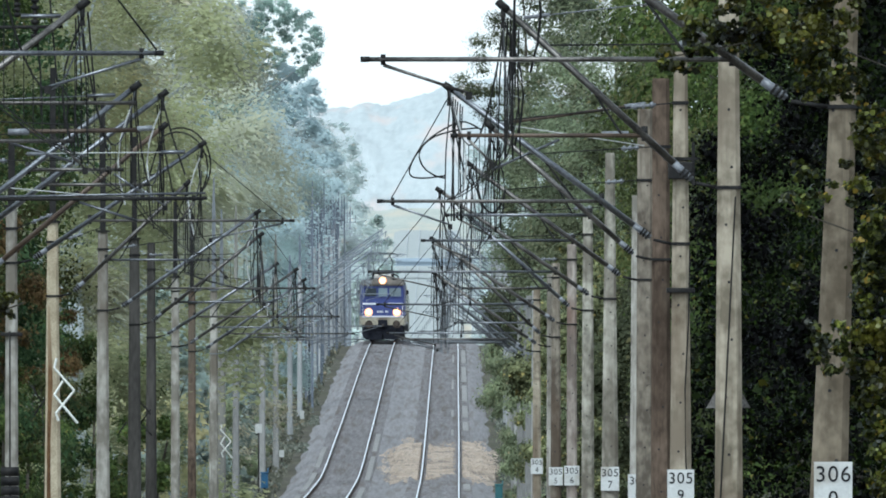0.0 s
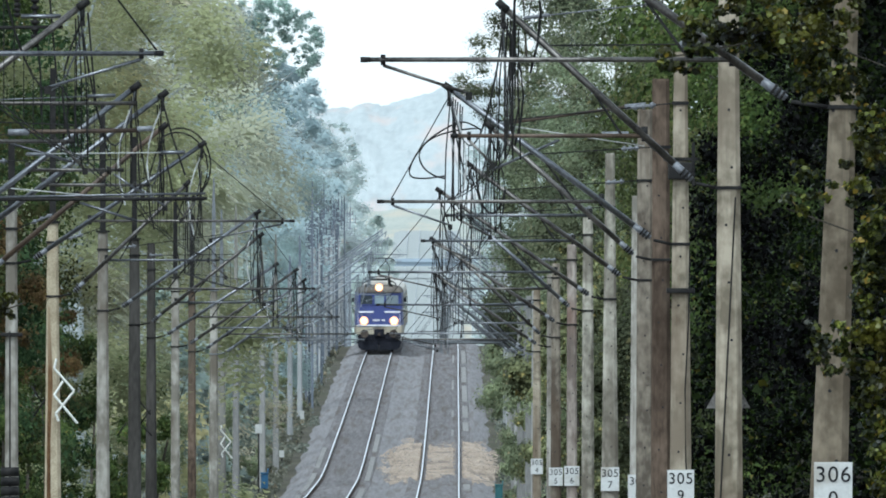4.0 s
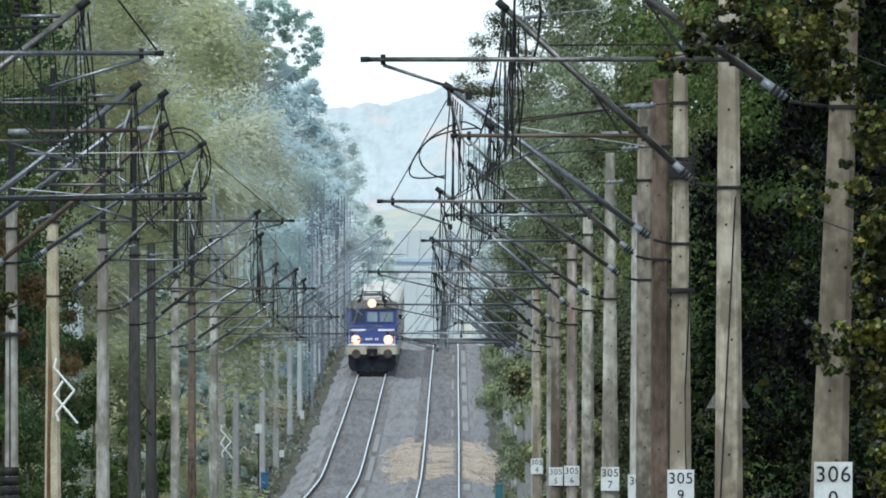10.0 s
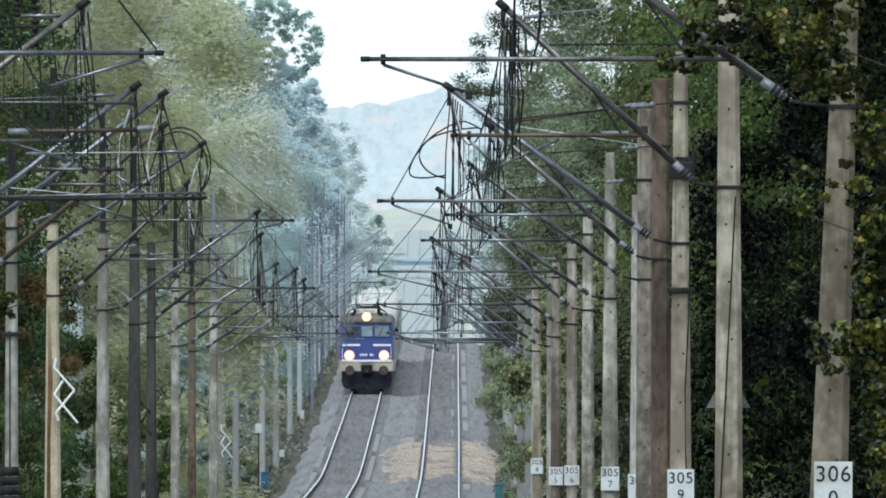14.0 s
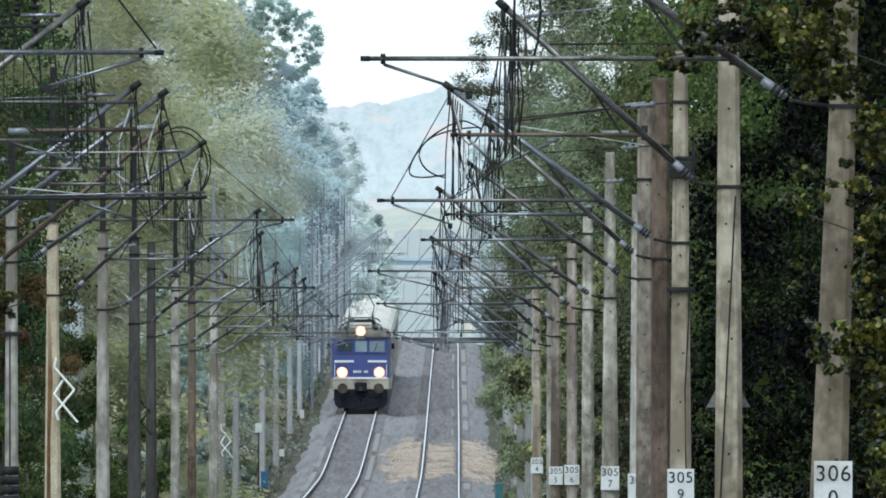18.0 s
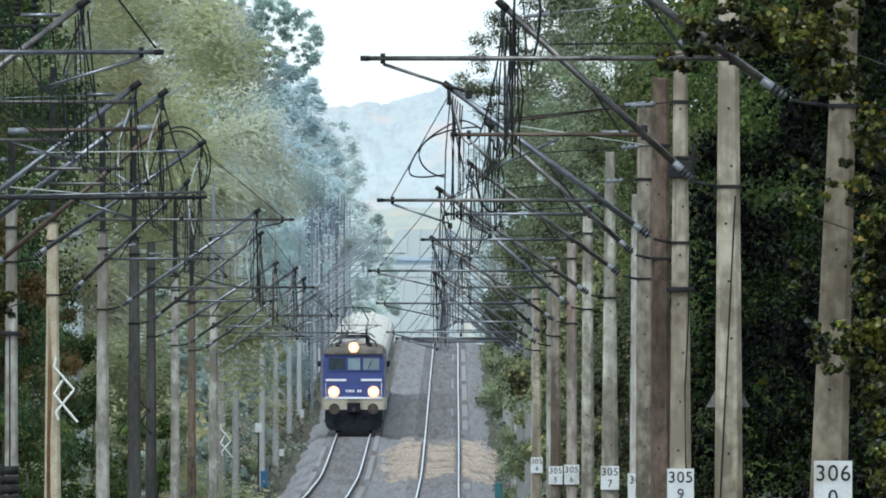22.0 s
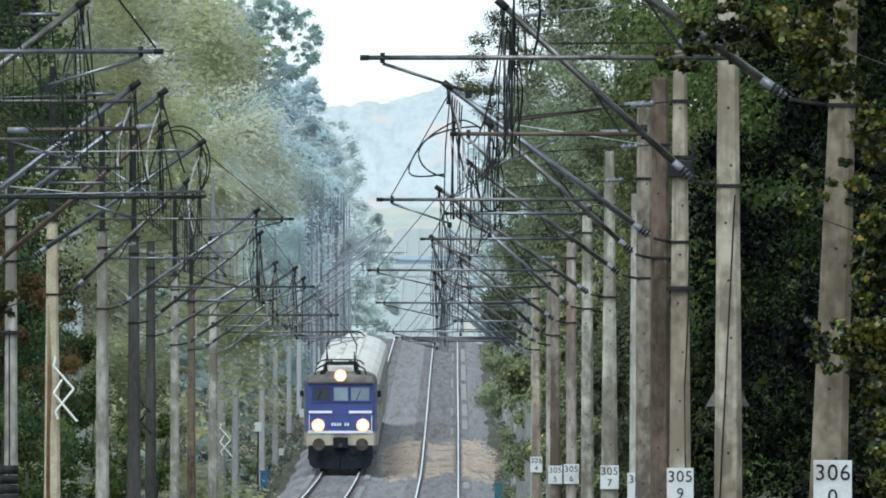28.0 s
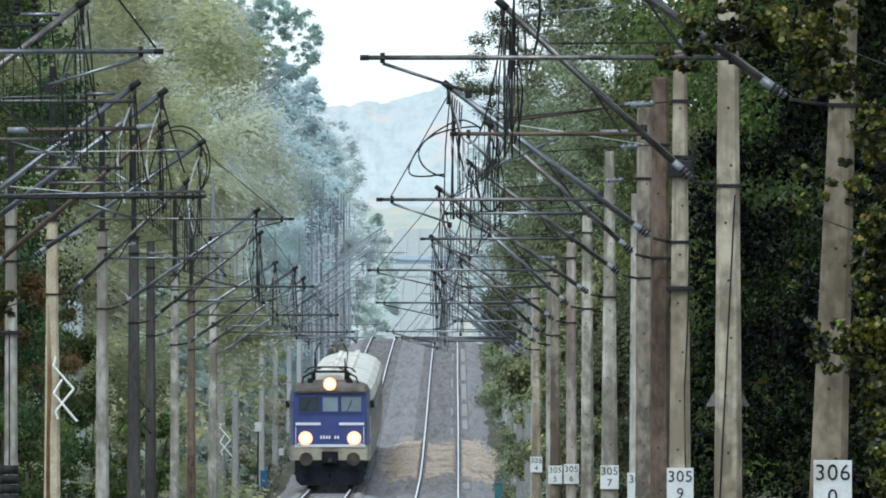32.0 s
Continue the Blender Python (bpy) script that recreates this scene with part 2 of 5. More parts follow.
COACH_ROOF = surface("pale_coach_roof", (0.46, 0.44, 0.4), (0.72, 0.69, 0.63), 0.9, 0.6, 0, 0.1, c=(0.38, 0.34, 0.3), stretch=(1, 0.4, 1))
LAMP = lamp_glow("warm_headlamp", (1.0, 0.8, 0.45), 1.9)
# orange glow of the lamp housing, imitating glare round the lens
GLARE_RING = lamp_glow("glare_ring_glow", (1.0, 0.45, 0.22), 0.8)
BLUE = surface("blue_enamel", (0.012, 0.06, 0.13), (0.025, 0.1, 0.2), 4, 0.5, 0, 0.05)
TEAL = surface("teal_enamel", (0.02, 0.09, 0.1), (0.04, 0.13, 0.14), 4, 0.5, 0, 0.05)
# bridge colour shifted to blue-grey to imitate haze
BRIDGE = surface("far_hazed_bridge_steel", (0.31, 0.37, 0.44), (0.37, 0.425, 0.49), 0.5, 0.8, 0, 0)
# near wood: deep shade between the clumps is put into the leaf colour
LEAF_NEAR = leafage("leaves_green_painted_shade", (0.0008, 0.0026, 0.0007), (0.0233, 0.0379, 0.0062), (0.0655, 0.0582, 0.0102), 0.015, swing=1.0, gloss=0.08, bias=0.15, patch=0.75, edge=(0.45, 0.68), sheen=0.5)
LEAF_FRONT = leafage("leaves_linden", (0.005, 0.009, 0.0015), (0.15, 0.165, 0.03), (0.24, 0.17, 0.025), 0.035, swing=0.95, gloss=0.4, bias=0.16, patch=2.0, tinge=(0.13, 0.118, 0.016), sheen=0.35, thin=0.4)
LEAF_MID = leafage("leaves_oak", (0.0393, 0.0631, 0.0196), (0.1092, 0.1443, 0.0405), (0.1639, 0.1521, 0.0455), 0.02, swing=0.85, patch=0.4, thin=0.4)
# distance haze is painted into these leaf colours, stronger farther off
LEAF_HAZED_WILLOW = leafage("leaves_hazed_willow", (0.3369, 0.3548, 0.2018), (0.3864, 0.4033, 0.2307), (0.4398, 0.4158, 0.2326), 0.012, swing=0.6, patch=0.22, tinge=(0.4575, 0.3734, 0.2034), thin=0.5)
LEAF_SALLOW = leafage("leaves_hazed_sallow", (0.0784, 0.1029, 0.038), (0.1551, 0.18, 0.0661), (0.2266, 0.2112, 0.08), 0.015, swing=0.85, patch=0.35, tinge=(0.2048, 0.1837, 0.0701), thin=0.45)
LEAF_OLIVE = leafage("leaves_hazed_olive_willow", (0.1425, 0.176, 0.1032), (0.2292, 0.2615, 0.1622), (0.2849, 0.2641, 0.1649), 0.015, swing=0.8, patch=0.35, tinge=(0.2601, 0.2453, 0.1444), thin=0.45)
LEAF_HAZED_TEAL = leafage("leaves_hazed_spreading_oak", (0.2798, 0.375, 0.3312), (0.3964, 0.4959, 0.4416), (0.4664, 0.4838, 0.414), 0.02, swing=0.45, patch=0.9, thin=0.4)
LEAF_OAK = leafage("leaves_hazed_oak", (0.4133, 0.4996, 0.4899), (0.4585, 0.5461, 0.5396), (0.5089, 0.5656, 0.5342), 0.01, swing=0.4, patch=0.2, tinge=(0.5743, 0.5943, 0.4926), thin=0.5)
LEAF_MIST = leafage("leaves_hazed_autumn_birch", (0.4452, 0.4552, 0.3501), (0.4977, 0.5045, 0.3923), (0.5302, 0.497, 0.3766), 0.01, swing=0.45, patch=0.18, tinge=(0.5666, 0.4552, 0.3339), thin=0.5)
LEAF_BUSH = leafage("leaves_hazed_bank_shrub", (0.203, 0.2395, 0.1404), (0.323, 0.3549, 0.2124), (0.4429, 0.3904, 0.2341), 0.02, swing=0.65, patch=0.5, thin=0.4)
LEAF_BLUR = leafage("leaves_hazed_blackthorn", (0.3416, 0.4031, 0.3713), (0.4509, 0.5124, 0.4659), (0.5739, 0.5329, 0.4077), 0.015, swing=0.5, patch=0.4, thin=0.5)
LEAF_THICKET = leafage("leaves_hazed_elder", (0.1449, 0.1638, 0.0868), (0.2896, 0.2975, 0.1476), (0.4633, 0.3844, 0.1389), 0.03, swing=0.8, patch=0.6, thin=0.4)
LEAF_ASH = leafage("leaves_grey_ash", (0.0707, 0.0813, 0.0453), (0.1119, 0.1206, 0.0667), (0.1532, 0.1403, 0.0667), 0.02, swing=0.6, patch=0.4, thin=0.4)
# grey-green weeds, their colour lifted towards haze
WEED = leafage("bank_weeds", (0.1147, 0.1267, 0.1032), (0.2294, 0.2415, 0.1984), (0.2898, 0.2415, 0.1851), 0.05, swing=0.6, patch=0.3, thin=0.3)
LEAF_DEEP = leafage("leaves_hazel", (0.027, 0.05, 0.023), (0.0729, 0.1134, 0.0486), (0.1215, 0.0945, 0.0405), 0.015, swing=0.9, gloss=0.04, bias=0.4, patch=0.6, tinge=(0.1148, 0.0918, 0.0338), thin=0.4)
# dry grass tones, also lightened a little to imitate haze
GRASS = leafage("dry_verge_grass", (0.0998, 0.1008, 0.0759), (0.189, 0.1869, 0.1472), (0.231, 0.1995, 0.138), 0.05, swing=0.6, patch=0.4, thin=0.3)
LEAF_RUST = leafage("leaves_brown_hornbeam", (0.0725, 0.048, 0.0208), (0.174, 0.1152, 0.048), (0.2175, 0.16, 0.048), 0.03, swing=0.6, patch=0.9)
# far woods: the base colours are mostly painted haze
LEAF_FAR = leafage("leaves_hazed_distant_wood", (0.4806, 0.5696, 0.5847), (0.5238, 0.6097, 0.6267), (0.5745, 0.6383, 0.6284), 0.01, swing=0.3, patch=0.2, thin=0.5)
LEAF_HAZED_REMOTE = leafage("leaves_hazed_remote_wood", (0.624, 0.68, 0.6762), (0.6968, 0.75, 0.7448), (0.7488, 0.7, 0.6272), 0.03, swing=0.2, thin=0.5)
LEAF_BIRCH = leafage("leaves_hazed_far_birch", (0.62, 0.68, 0.66), (0.68, 0.74, 0.71), (0.74, 0.72, 0.6), 0.02, swing=0.2, thin=0.5)
# hill and far field: the colours already hold the distance haze
LEAF_HILL = surface("hazed_distant_canopy", (0.42, 0.455, 0.465), (0.5, 0.535, 0.54), 0.3, 1.0, 0, 0.0, fine=1.2, c=(0.56, 0.5, 0.475), stretch=(1, 0.15, 1))
FIELD = surface("hazed_far_field", (0.38, 0.4, 0.365), (0.47, 0.485, 0.43), 0.25, 0.95, 0, 0, fine=2, c=(0.52, 0.47, 0.38), stretch=(1, 0.06, 1))


# ---------------------------------------------------------------- mesh tools
def part(name, bm, material, parent, label=""):
    me = bpy.data.meshes.new(name)
    bm.to_mesh(me)
    bm.free()
    me.materials.append(material)
    ob = new(name, me)
    ob.parent = parent
    if label:
        tagged(ob, label)
    return ob


def thing(name, label, category, group="", at=None):
    ob = new(name)
    ob.empty_display_size = 0.3
    if at is not None:
        ob.matrix_basis = at
    return tagged(ob, label, category, group)


def tube(bm, a, b, r0, r1=None, n=8):
    a, b = Vector(a), Vector(b)
    q = (b - a).to_track_quat("Z", "Y").to_matrix()
    rings = []
    for p, r in ((a, r0), (b, r0 if r1 is None else r1)):
        rings.append([bm.verts.new(p + q @ Vector((r * math.cos(2 * math.pi * i / n), r * math.sin(2 * math.pi * i / n), 0))) for i in range(n)])
    for i in range(n):
        bm.faces.new((rings[0][i], rings[0][(i + 1) % n], rings[1][(i + 1) % n], rings[1][i])).smooth = n > 5
    bm.faces.new(list(reversed(rings[0])))
    bm.faces.new(rings[1])
    return bm


def line(bm, pts, r, n=5):
    """One continuous round rod through the points."""
    pts = [Vector(p) for p in pts]
    rings = []
    for i, p in enumerate(pts):
        way = pts[min(i + 1, len(pts) - 1)] - pts[max(i - 1, 0)]
        q = way.to_track_quat("Z", "Y").to_matrix()
        rings.append([p + q @ Vector((r * math.cos(2 * math.pi * k / n), r * math.sin(2 * math.pi * k / n), 0)) for k in range(n)])
    return loft(bm, rings)


def block(bm, x0, x1, y0, y1, z0, z1, bevel=0.0):
    m = Matrix.LocRotScale(((x0 + x1) / 2, (y0 + y1) / 2, (z0 + z1) / 2), None, (x1 - x0, y1 - y0, z1 - z0))
    made = bmesh.ops.create_cube(bm, size=1, matrix=m)
    if bevel:
        edges = list({e for v in made["verts"] for e in v.link_edges})
        bmesh.ops.bevel(bm, geom=edges, offset=bevel, segments=2, affect='EDGES', profile=0.6)
    return bm


def loft(bm, rings, caps=True):
    """Skin over closed rings of points, in order."""
    vs = [[bm.verts.new(p) for p in r] for r in rings]
    for a, b in zip(vs, vs[1:]):
        for i in range(len(a)):
            j = (i + 1) % len(a)
            bm.faces.new((a[i], a[j], b[j], b[i]))
    if caps:
        bm.faces.new(list(reversed(vs[0])))
        bm.faces.new(vs[-1])
    return bm


def B():
    return bmesh.new()


def smooth_curve(knots):
    """A curve through (d, value) knots with gentle slopes."""
    xs, ys = [k[0] for k in knots], [k[1] for k in knots]
    sl = [0.0] * len(xs)
    for i in range(len(xs)):
        a, b = max(i - 1, 0), min(i + 1, len(xs) - 1)
        sl[i] = (ys[b] - ys[a]) / (xs[b] - xs[a])

    def f(d):
        i = 0
        while i < len(xs) - 2 and d > xs[i + 1]:
            i += 1
        h = xs[i + 1] - xs[i]
        u = (d - xs[i]) / h
        if u < 0 or u > 1:
            j = 0 if u < 0 else -1
            return ys[j] + sl[j] * (d - xs[j])
        return (ys[i] * (2 * u ** 3 - 3 * u ** 2 + 1) + ys[i + 1] * (3 * u ** 2 - 2 * u ** 3)
                + h * (sl[i] * (u ** 3 - 2 * u ** 2 + u) + sl[i + 1] * (u ** 3 - u ** 2)))
    return f


# ---------------------------------------------------------------- the line: rail level below the lens and track axis, by distance
rail_below = smooth_curve([(-100, -2.3), (0, -2.7), (275, -4.19), (455, -5.25), (635, -6.35), (815, -7.65), (960, -8.35), (1100, -8.82), (1151, -8.95), (1253, -9.05),
                           (1381, -8.5), (1458, -8.15), (1637, -7.28), (1816, -6.37), (1970, -5.88), (2050, -5.85), (2170, -6.6),
                           (2450, -10), (2700, -12), (3000, -11), (3300, -7.5), (3700, -2.5), (4200, 4)])
axis = smooth_curve([(-100, 0.1), (275, 0.0), (600, -0.12), (875, -0.22), (1100, -0.19), (1240, -0.12), (1420, -0.03), (1660, 0.06), (1920, 0.17), (2500, 0.2), (4200, 0.2)])
GAP = 4.0                        # from track axis to track axis


def rz(d):
    return EYE + rail_below(d)


def track(side, d):
    """A point on the rail-top centre line: side 0 the right track, 1 the left one."""
    return Vector((axis(d) - GAP * side, d, rz(d)))


def ground_z(x, d):
    off = x - (axis(d) - GAP / 2)
    a = abs(off)
    bed = rz(d) - 0.5
    if a < 4.6:
        return bed
    if a < 7.0:
        return bed - 0.5 * (a - 4.6) / 2.4
    bank = min(max((a - 7.0) / 8.0, 0), 1)
    return bed - 0.5 + bank * 0.8 + 0.25 * noise.noise(Vector((x * 0.15, d * 0.03, 0)))


def strip(name, offsets, ds, material, label, category, kind="structure"):
    """A long sheet along the line; offsets are (sideways from the right axis, height above rail) pairs."""
    vs, fs, k = [], [], len(offsets)
    for d in ds:
        for o, h in offsets:
            vs.append((axis(d) + o, d, rz(d) + h))
    for i in range(len(ds) - 1):
        for j in range(k - 1):
            a = i * k + j
            fs.append((a, a + 1, a + k + 1, a + k))
    me = bpy.data.meshes.new(name)
    me.from_pydata(vs, [], fs)
    me.materials.append(material)
    me.polygons.foreach_set("use_smooth", [True] * len(me.polygons))
    return tagged(new(name, me), label, category, kind=kind)


def steps(a, b, s):
    n = max(2, int(round((b - a) / s)) + 1)
    return [a + (b - a) * i / (n - 1) for i in range(n)]


def build_ground():
    ds = steps(-900, -100, 160) + steps(-60, 2400, 20) + steps(2440, 4400, 40)
    xs = [-700, -300, -120, -60, -40, -28, -20, -15, -12, -10, -9, -8, -6.7, -5, -3, -2, 0, 1, 2.6, 4, 5, 6, 8, 11, 15, 20, 28, 40, 60, 120, 300, 700]
    vs, fs, k = [], [], len(xs)
    for d in ds:
        for x in xs:
            vs.append((x, d, ground_z(x, d)))
    for i in range(len(ds) - 1):
        for j in range(k - 1):
            a = i * k + j
            fs.append((a, a + 1, a + k + 1, a + k))
    me = bpy.data.meshes.new("ground")
    me.from_pydata(vs, [], fs)
    me.materials.append(EARTH)
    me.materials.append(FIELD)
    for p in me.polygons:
        # distant ground switches to the field colour with painted haze
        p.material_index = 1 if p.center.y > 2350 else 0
    tagged(new("ground", me), "leaf-littered forest floor beside the railway", "ground", kind="structure")


def build_track(side):
    ds = steps(-40, 2400, 12)
    o = -GAP * side
    sl, sr = ((-0.31, -0.29, -0.25), (-0.25, -0.4, -0.53)) if side == 0 else ((-0.53, -0.4, -0.25), (-0.25, -0.29, -0.31))
    el, er = (2.0, 2.2) if side == 0 else (2.2, 2.0)
    b = strip("ballast", [(o - el, sl[0]), (o - 1.9, sl[1]), (o - 1.65, sl[2]), (o - 1.2, -0.185), (o - 0.8, -0.17), (o, -0.185), (o + 0.8, -0.17), (o + 1.2, -0.185), (o + 1.65, sr[0]), (o + 1.9, sr[1]), (o + er, sr[2])],
              steps(-40, 2400, 6), BALLAST, "grey crushed-stone ballast under a railway track", "ballast", "stuff")
    for i, v in enumerate(b.data.vertices):
        edge = abs(i % 11 - 5) / 5
        v.co.x += (0.28 if (i % 11 < 5) == (side == 1) else 0.0) * edge ** 2 * noise.noise(Vector((v.co.y * 0.045, edge * 3, o)))
        v.co.z += (0.02 if edge < 0.9 else 0.0) * noise.noise(Vector((v.co.y * 0.05, i % 11, o + 5)))
    for s in (-1, 1):
        c = o + s * 0.7525
        r = strip("rail", [(c - 0.07, -0.155), (c - 0.02, -0.14), (c - 0.02, -0.04), (c - 0.036, -0.03), (c - 0.036, -0.002), (c + 0.036, -0.002), (c + 0.036, -0.03),
                           (c + 0.02, -0.04), (c + 0.02, -0.14), (c + 0.07, -0.155)], ds, RAIL_WEB, "worn steel rail with a polished head", "rail")
        head = strip("rail_head", [(c - 0.034, -0.012), (c - 0.03, 0.001), (c + 0.03, 0.001), (c + 0.034, -0.012)], ds, RAIL, "", "")
        for key in ("label", "category", "kind"):
            if key in head:
                del head[key]
        head.parent = r
    vs, fs = [], []
    for i in range(int((2120 + 30) / 0.6)):
        d = -30 + 0.6 * i
        for yy in (-0.12, 0.12):
            for x, z in ((-1.28, -0.3), (-1.26, -0.155), (1.26, -0.155), (1.28, -0.3)):
                vs.append((axis(d) + o + x, d + yy, rz(d) + z))
        b = i * 8
        fs += [(b, b + 1, b + 5, b + 4), (b + 1, b + 2, b + 6, b + 5), (b + 2, b + 3, b + 7, b + 6), (b, b + 1, b + 2, b + 3), (b + 4, b + 5, b + 6, b + 7)]
    me = bpy.data.meshes.new("sleepers")
    me.from_pydata(vs, [], fs)
    me.materials.append(SLEEPER)
    tagged(new("sleepers", me), "concrete sleepers sunk in the ballast", "sleepers", kind="stuff")


def build_far_track(side):
    """The line again on the far slope, with haze painted into its colours."""
    ds = steps(2400, 4100, 25)
    o = -GAP * side
    strip("far_ballast", [(o - 2.6, -0.5), (o - 1.75, -0.2), (o + 1.75, -0.2), (o + 2.0, -0.3)], ds, BALLAST_FAR, "ballast on the far slope, paled with painted haze", "ballast", "stuff")
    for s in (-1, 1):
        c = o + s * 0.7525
        strip("far_rail", [(c - 0.05, -0.15), (c - 0.036, 0), (c + 0.036, 0), (c + 0.05, -0.15)], ds, FEEDER_HAZED, "rail on the far slope, paled with painted haze", "rail")


build_ground()
build_far_track(0)
build_far_track(1)
build_track(0)
build_track(1)


# ---------------------------------------------------------------- masts with their cantilevers
def pole(bm, w0, w1, h, base=-1.0, turn=0.0, lean=(0, 0)):
    rings = []
    for z, w in ((base, w0 * 1.03), (0.0, w0), (h * 0.5, (w0 + w1) / 2), (h - 0.03, w1), (h, w1 * 0.9)):
        r, c = w / 2, w * 0.2
        ring = [(-r + c, -r), (r - c, -r), (r, -r + c), (r, r - c), (r - c, r), (-r + c, r), (-r, r - c), (-r, -r + c)]
        o = lean[0] + (lean[1] - lean[0]) * z / h
        rings.append([(o + x * math.cos(turn) - y * math.sin(turn), x * math.sin(turn) + y * math.cos(turn), z) for x, y in ring])
    return loft(bm, rings)


def insulator(bm, a, b, n=5, r=0.06):
    a, b = Vector(a), Vector(b)
    tube(bm, a, b, r * 0.45, n=8)
    for i in range(n):
        c = a.lerp(b, (i + 0.5) / n)
        u = (b - a).normalized() * 0.022
        tube(bm, c - u, c + u, r, r * 0.75, 8)
    return bm


def digit(text, size, at, parent, material):
    cu = bpy.data.curves.new("digit", 'FONT')
    cu.body, cu.size, cu.align_x, cu.align_y, cu.extrude, cu.offset = text, size, 'CENTER', 'CENTER', 0.002, 0.0
    tmp = bpy.data.objects.new("digit", cu)
    me = bpy.data.meshes.new_from_object(tmp)
    bpy.data.objects.remove(tmp)
    me.materials.append(material)
    ob = new("digit", me)
    ob.parent = parent
    ob.matrix_basis = pose(*at, 90, 0, 0)
    return ob


TIPS, MASTS = {}, {}


def mast(side, k, d, x, h=7.0, w0=0.34, w1=0.26, material=CONCRETE, band=5.1, tip=(2.5, 7.05), reach=None, tube_z=5.85, steady=True,
         plate="", plate_z=1.5, plate_x=0.0, ring=0.0, spike=0.0, look_words="weathered grey concrete", turn=0.0, bright=False, detail=2, jumper=1.0, hangers=2, cable=0.0, bracket=0.22, tie=True, lean=(0, 0), level=None, slant=None):
    """One catenary mast at x, its arm over the track. tip: end of the slanting tube, sideways from the mast and above rail; reach: end of the level tube."""
    s = 1 if side == 0 else -1
    at = pose(x, d, rz(d))
    m = thing("catenary_mast", look_words + " catenary mast with a tubular arm", "catenary mast", "catenary masts", at)
    MASTS[side, k] = m
    # farther masts take paler, bluer materials in two steps, painting in the haze
    iron, wire, dull = (IRON, WIRE, STEEL_OLD) if d < 900 else (IRON_HAZED, WIRE_HAZED, STEEL_HAZED)
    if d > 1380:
        iron, wire, dull = IRON_HAZED_FAR, IRON_HAZED_FAR, STEEL_HAZED_FAR
        material, bright = CONCRETE_HAZED_FAR, False
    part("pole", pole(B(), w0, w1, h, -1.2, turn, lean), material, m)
    wb = w1 + (w0 - w1) * (1 - band / h) + 0.03
    shift = lean[0] + (lean[1] - lean[0]) * band / h
    bm = block(B(), shift - wb / 2, shift + wb / 2, -wb / 2, wb / 2, band - 0.019, band + 0.019, 0.005)
    tube(bm, (shift - s * wb / 2, 0, band), (-s * (wb / 2 + bracket), 0, band + 0.05), 0.024, 0.02, 6)
    part("band", bm, iron, m, "dark iron clamp round the pole")
    TIPS[side, k] = (x - s * tip[0], d)
    root = Vector((-s * (wb / 2 + bracket), 0, band + 0.05))
    end = Vector((-s * tip[0], 0, tip[1]))
    way = (end - root).normalized()
    i0, i1 = root + way * 0.05, root + way * 0.26
    steel = STEEL if bright else dull
    arm = part("cantilever_tube", tube(B(), i1, end, 0.04, 0.036, 8), slant or steel, m)
    part("insulator", tube(tube(B(), i0, i0.lerp(i1, 0.42), 0.028, 0.042, 8), i0.lerp(i1, 0.42), i1 + way * 0.05, 0.042, 0.04, 8), PORCELAIN, arm, "pale grey insulator sleeve")
    bm = B()
    for u in (0.2, 0.42, 0.64):
        tube(bm, i0.lerp(i1, u) - way * 0.012, i0.lerp(i1, u) + way * 0.012, 0.058, 0.052, 8)
    part("ribbing", bm, iron, arm)
    part("tip_fitting", tube(B(), end - way * 0.06, end + way * 0.09, 0.047, 0.043, 8), iron, arm)
    bm = tube(B(), end + Vector((0, 0, -0.02)), end + Vector((0, 0, -0.2)), 0.03, 0.02, 6)
    block(bm, end.x - 0.03, end.x + 0.03, -0.03, 0.03, end.z - 0.23, end.z - 0.17)
    part("wire_clamp", bm, iron, arm)
    # the level tube hangs from the slanting one
    f = (tube_z - root.z) / max(end.z - root.z, 0.1)
    hang = root.lerp(end, min(max(f + 0.02, 0.12), 0.95))
    far = Vector((-s * (reach if reach else tip[0] + 1.1), 0, tube_z))
    near = Vector((hang.x + s * 0.05, 0, tube_z))
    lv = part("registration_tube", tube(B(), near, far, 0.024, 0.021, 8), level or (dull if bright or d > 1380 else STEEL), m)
    part("tube_clamp", tube(B(), near + Vector((0, 0.02, 0.1)), near + Vector((0, 0.02, -0.06)), 0.035, 0.035, 6), iron, lv)
    part("tube_clamp", tube(B(), far + Vector((s * 0.12, 0, 0.045)), far + Vector((s * 0.12, 0, -0.05)), 0.022, 0.022, 6), iron, lv)
    part("end_cap", tube(B(), far, far + Vector((-s * 0.08, 0, 0)), 0.025, 0.025, 8), iron, lv)
    # jumper hanging from the tip in a bow
    if jumper:
        pts = [end + Vector((s * 0.16 * math.sin(3.0 * u) * jumper + s * 0.1 * u, 0.05, -0.15 - 1.35 * u)) for u in (0, 0.2, 0.4, 0.6, 0.8, 1.0)]
        part("jumper", line(B(), pts, 0.012, 5), WIRE_BRIGHT if bright else wire, m)
    if tie and abs(far.x) > abs(end.x) + 0.7:
        part("tie_wire", line(B(), [end + Vector((0, 0, -0.1)), far + Vector((s * 0.1, 0, 0.03))], 0.007, 4), wire, m)
    for q in range(hangers):
        x0 = end.x + s * (0.02 + 0.03 * q)
        x1 = x0 - s * (0.03 + 0.06 * math.sin(q * 2.1 + k))
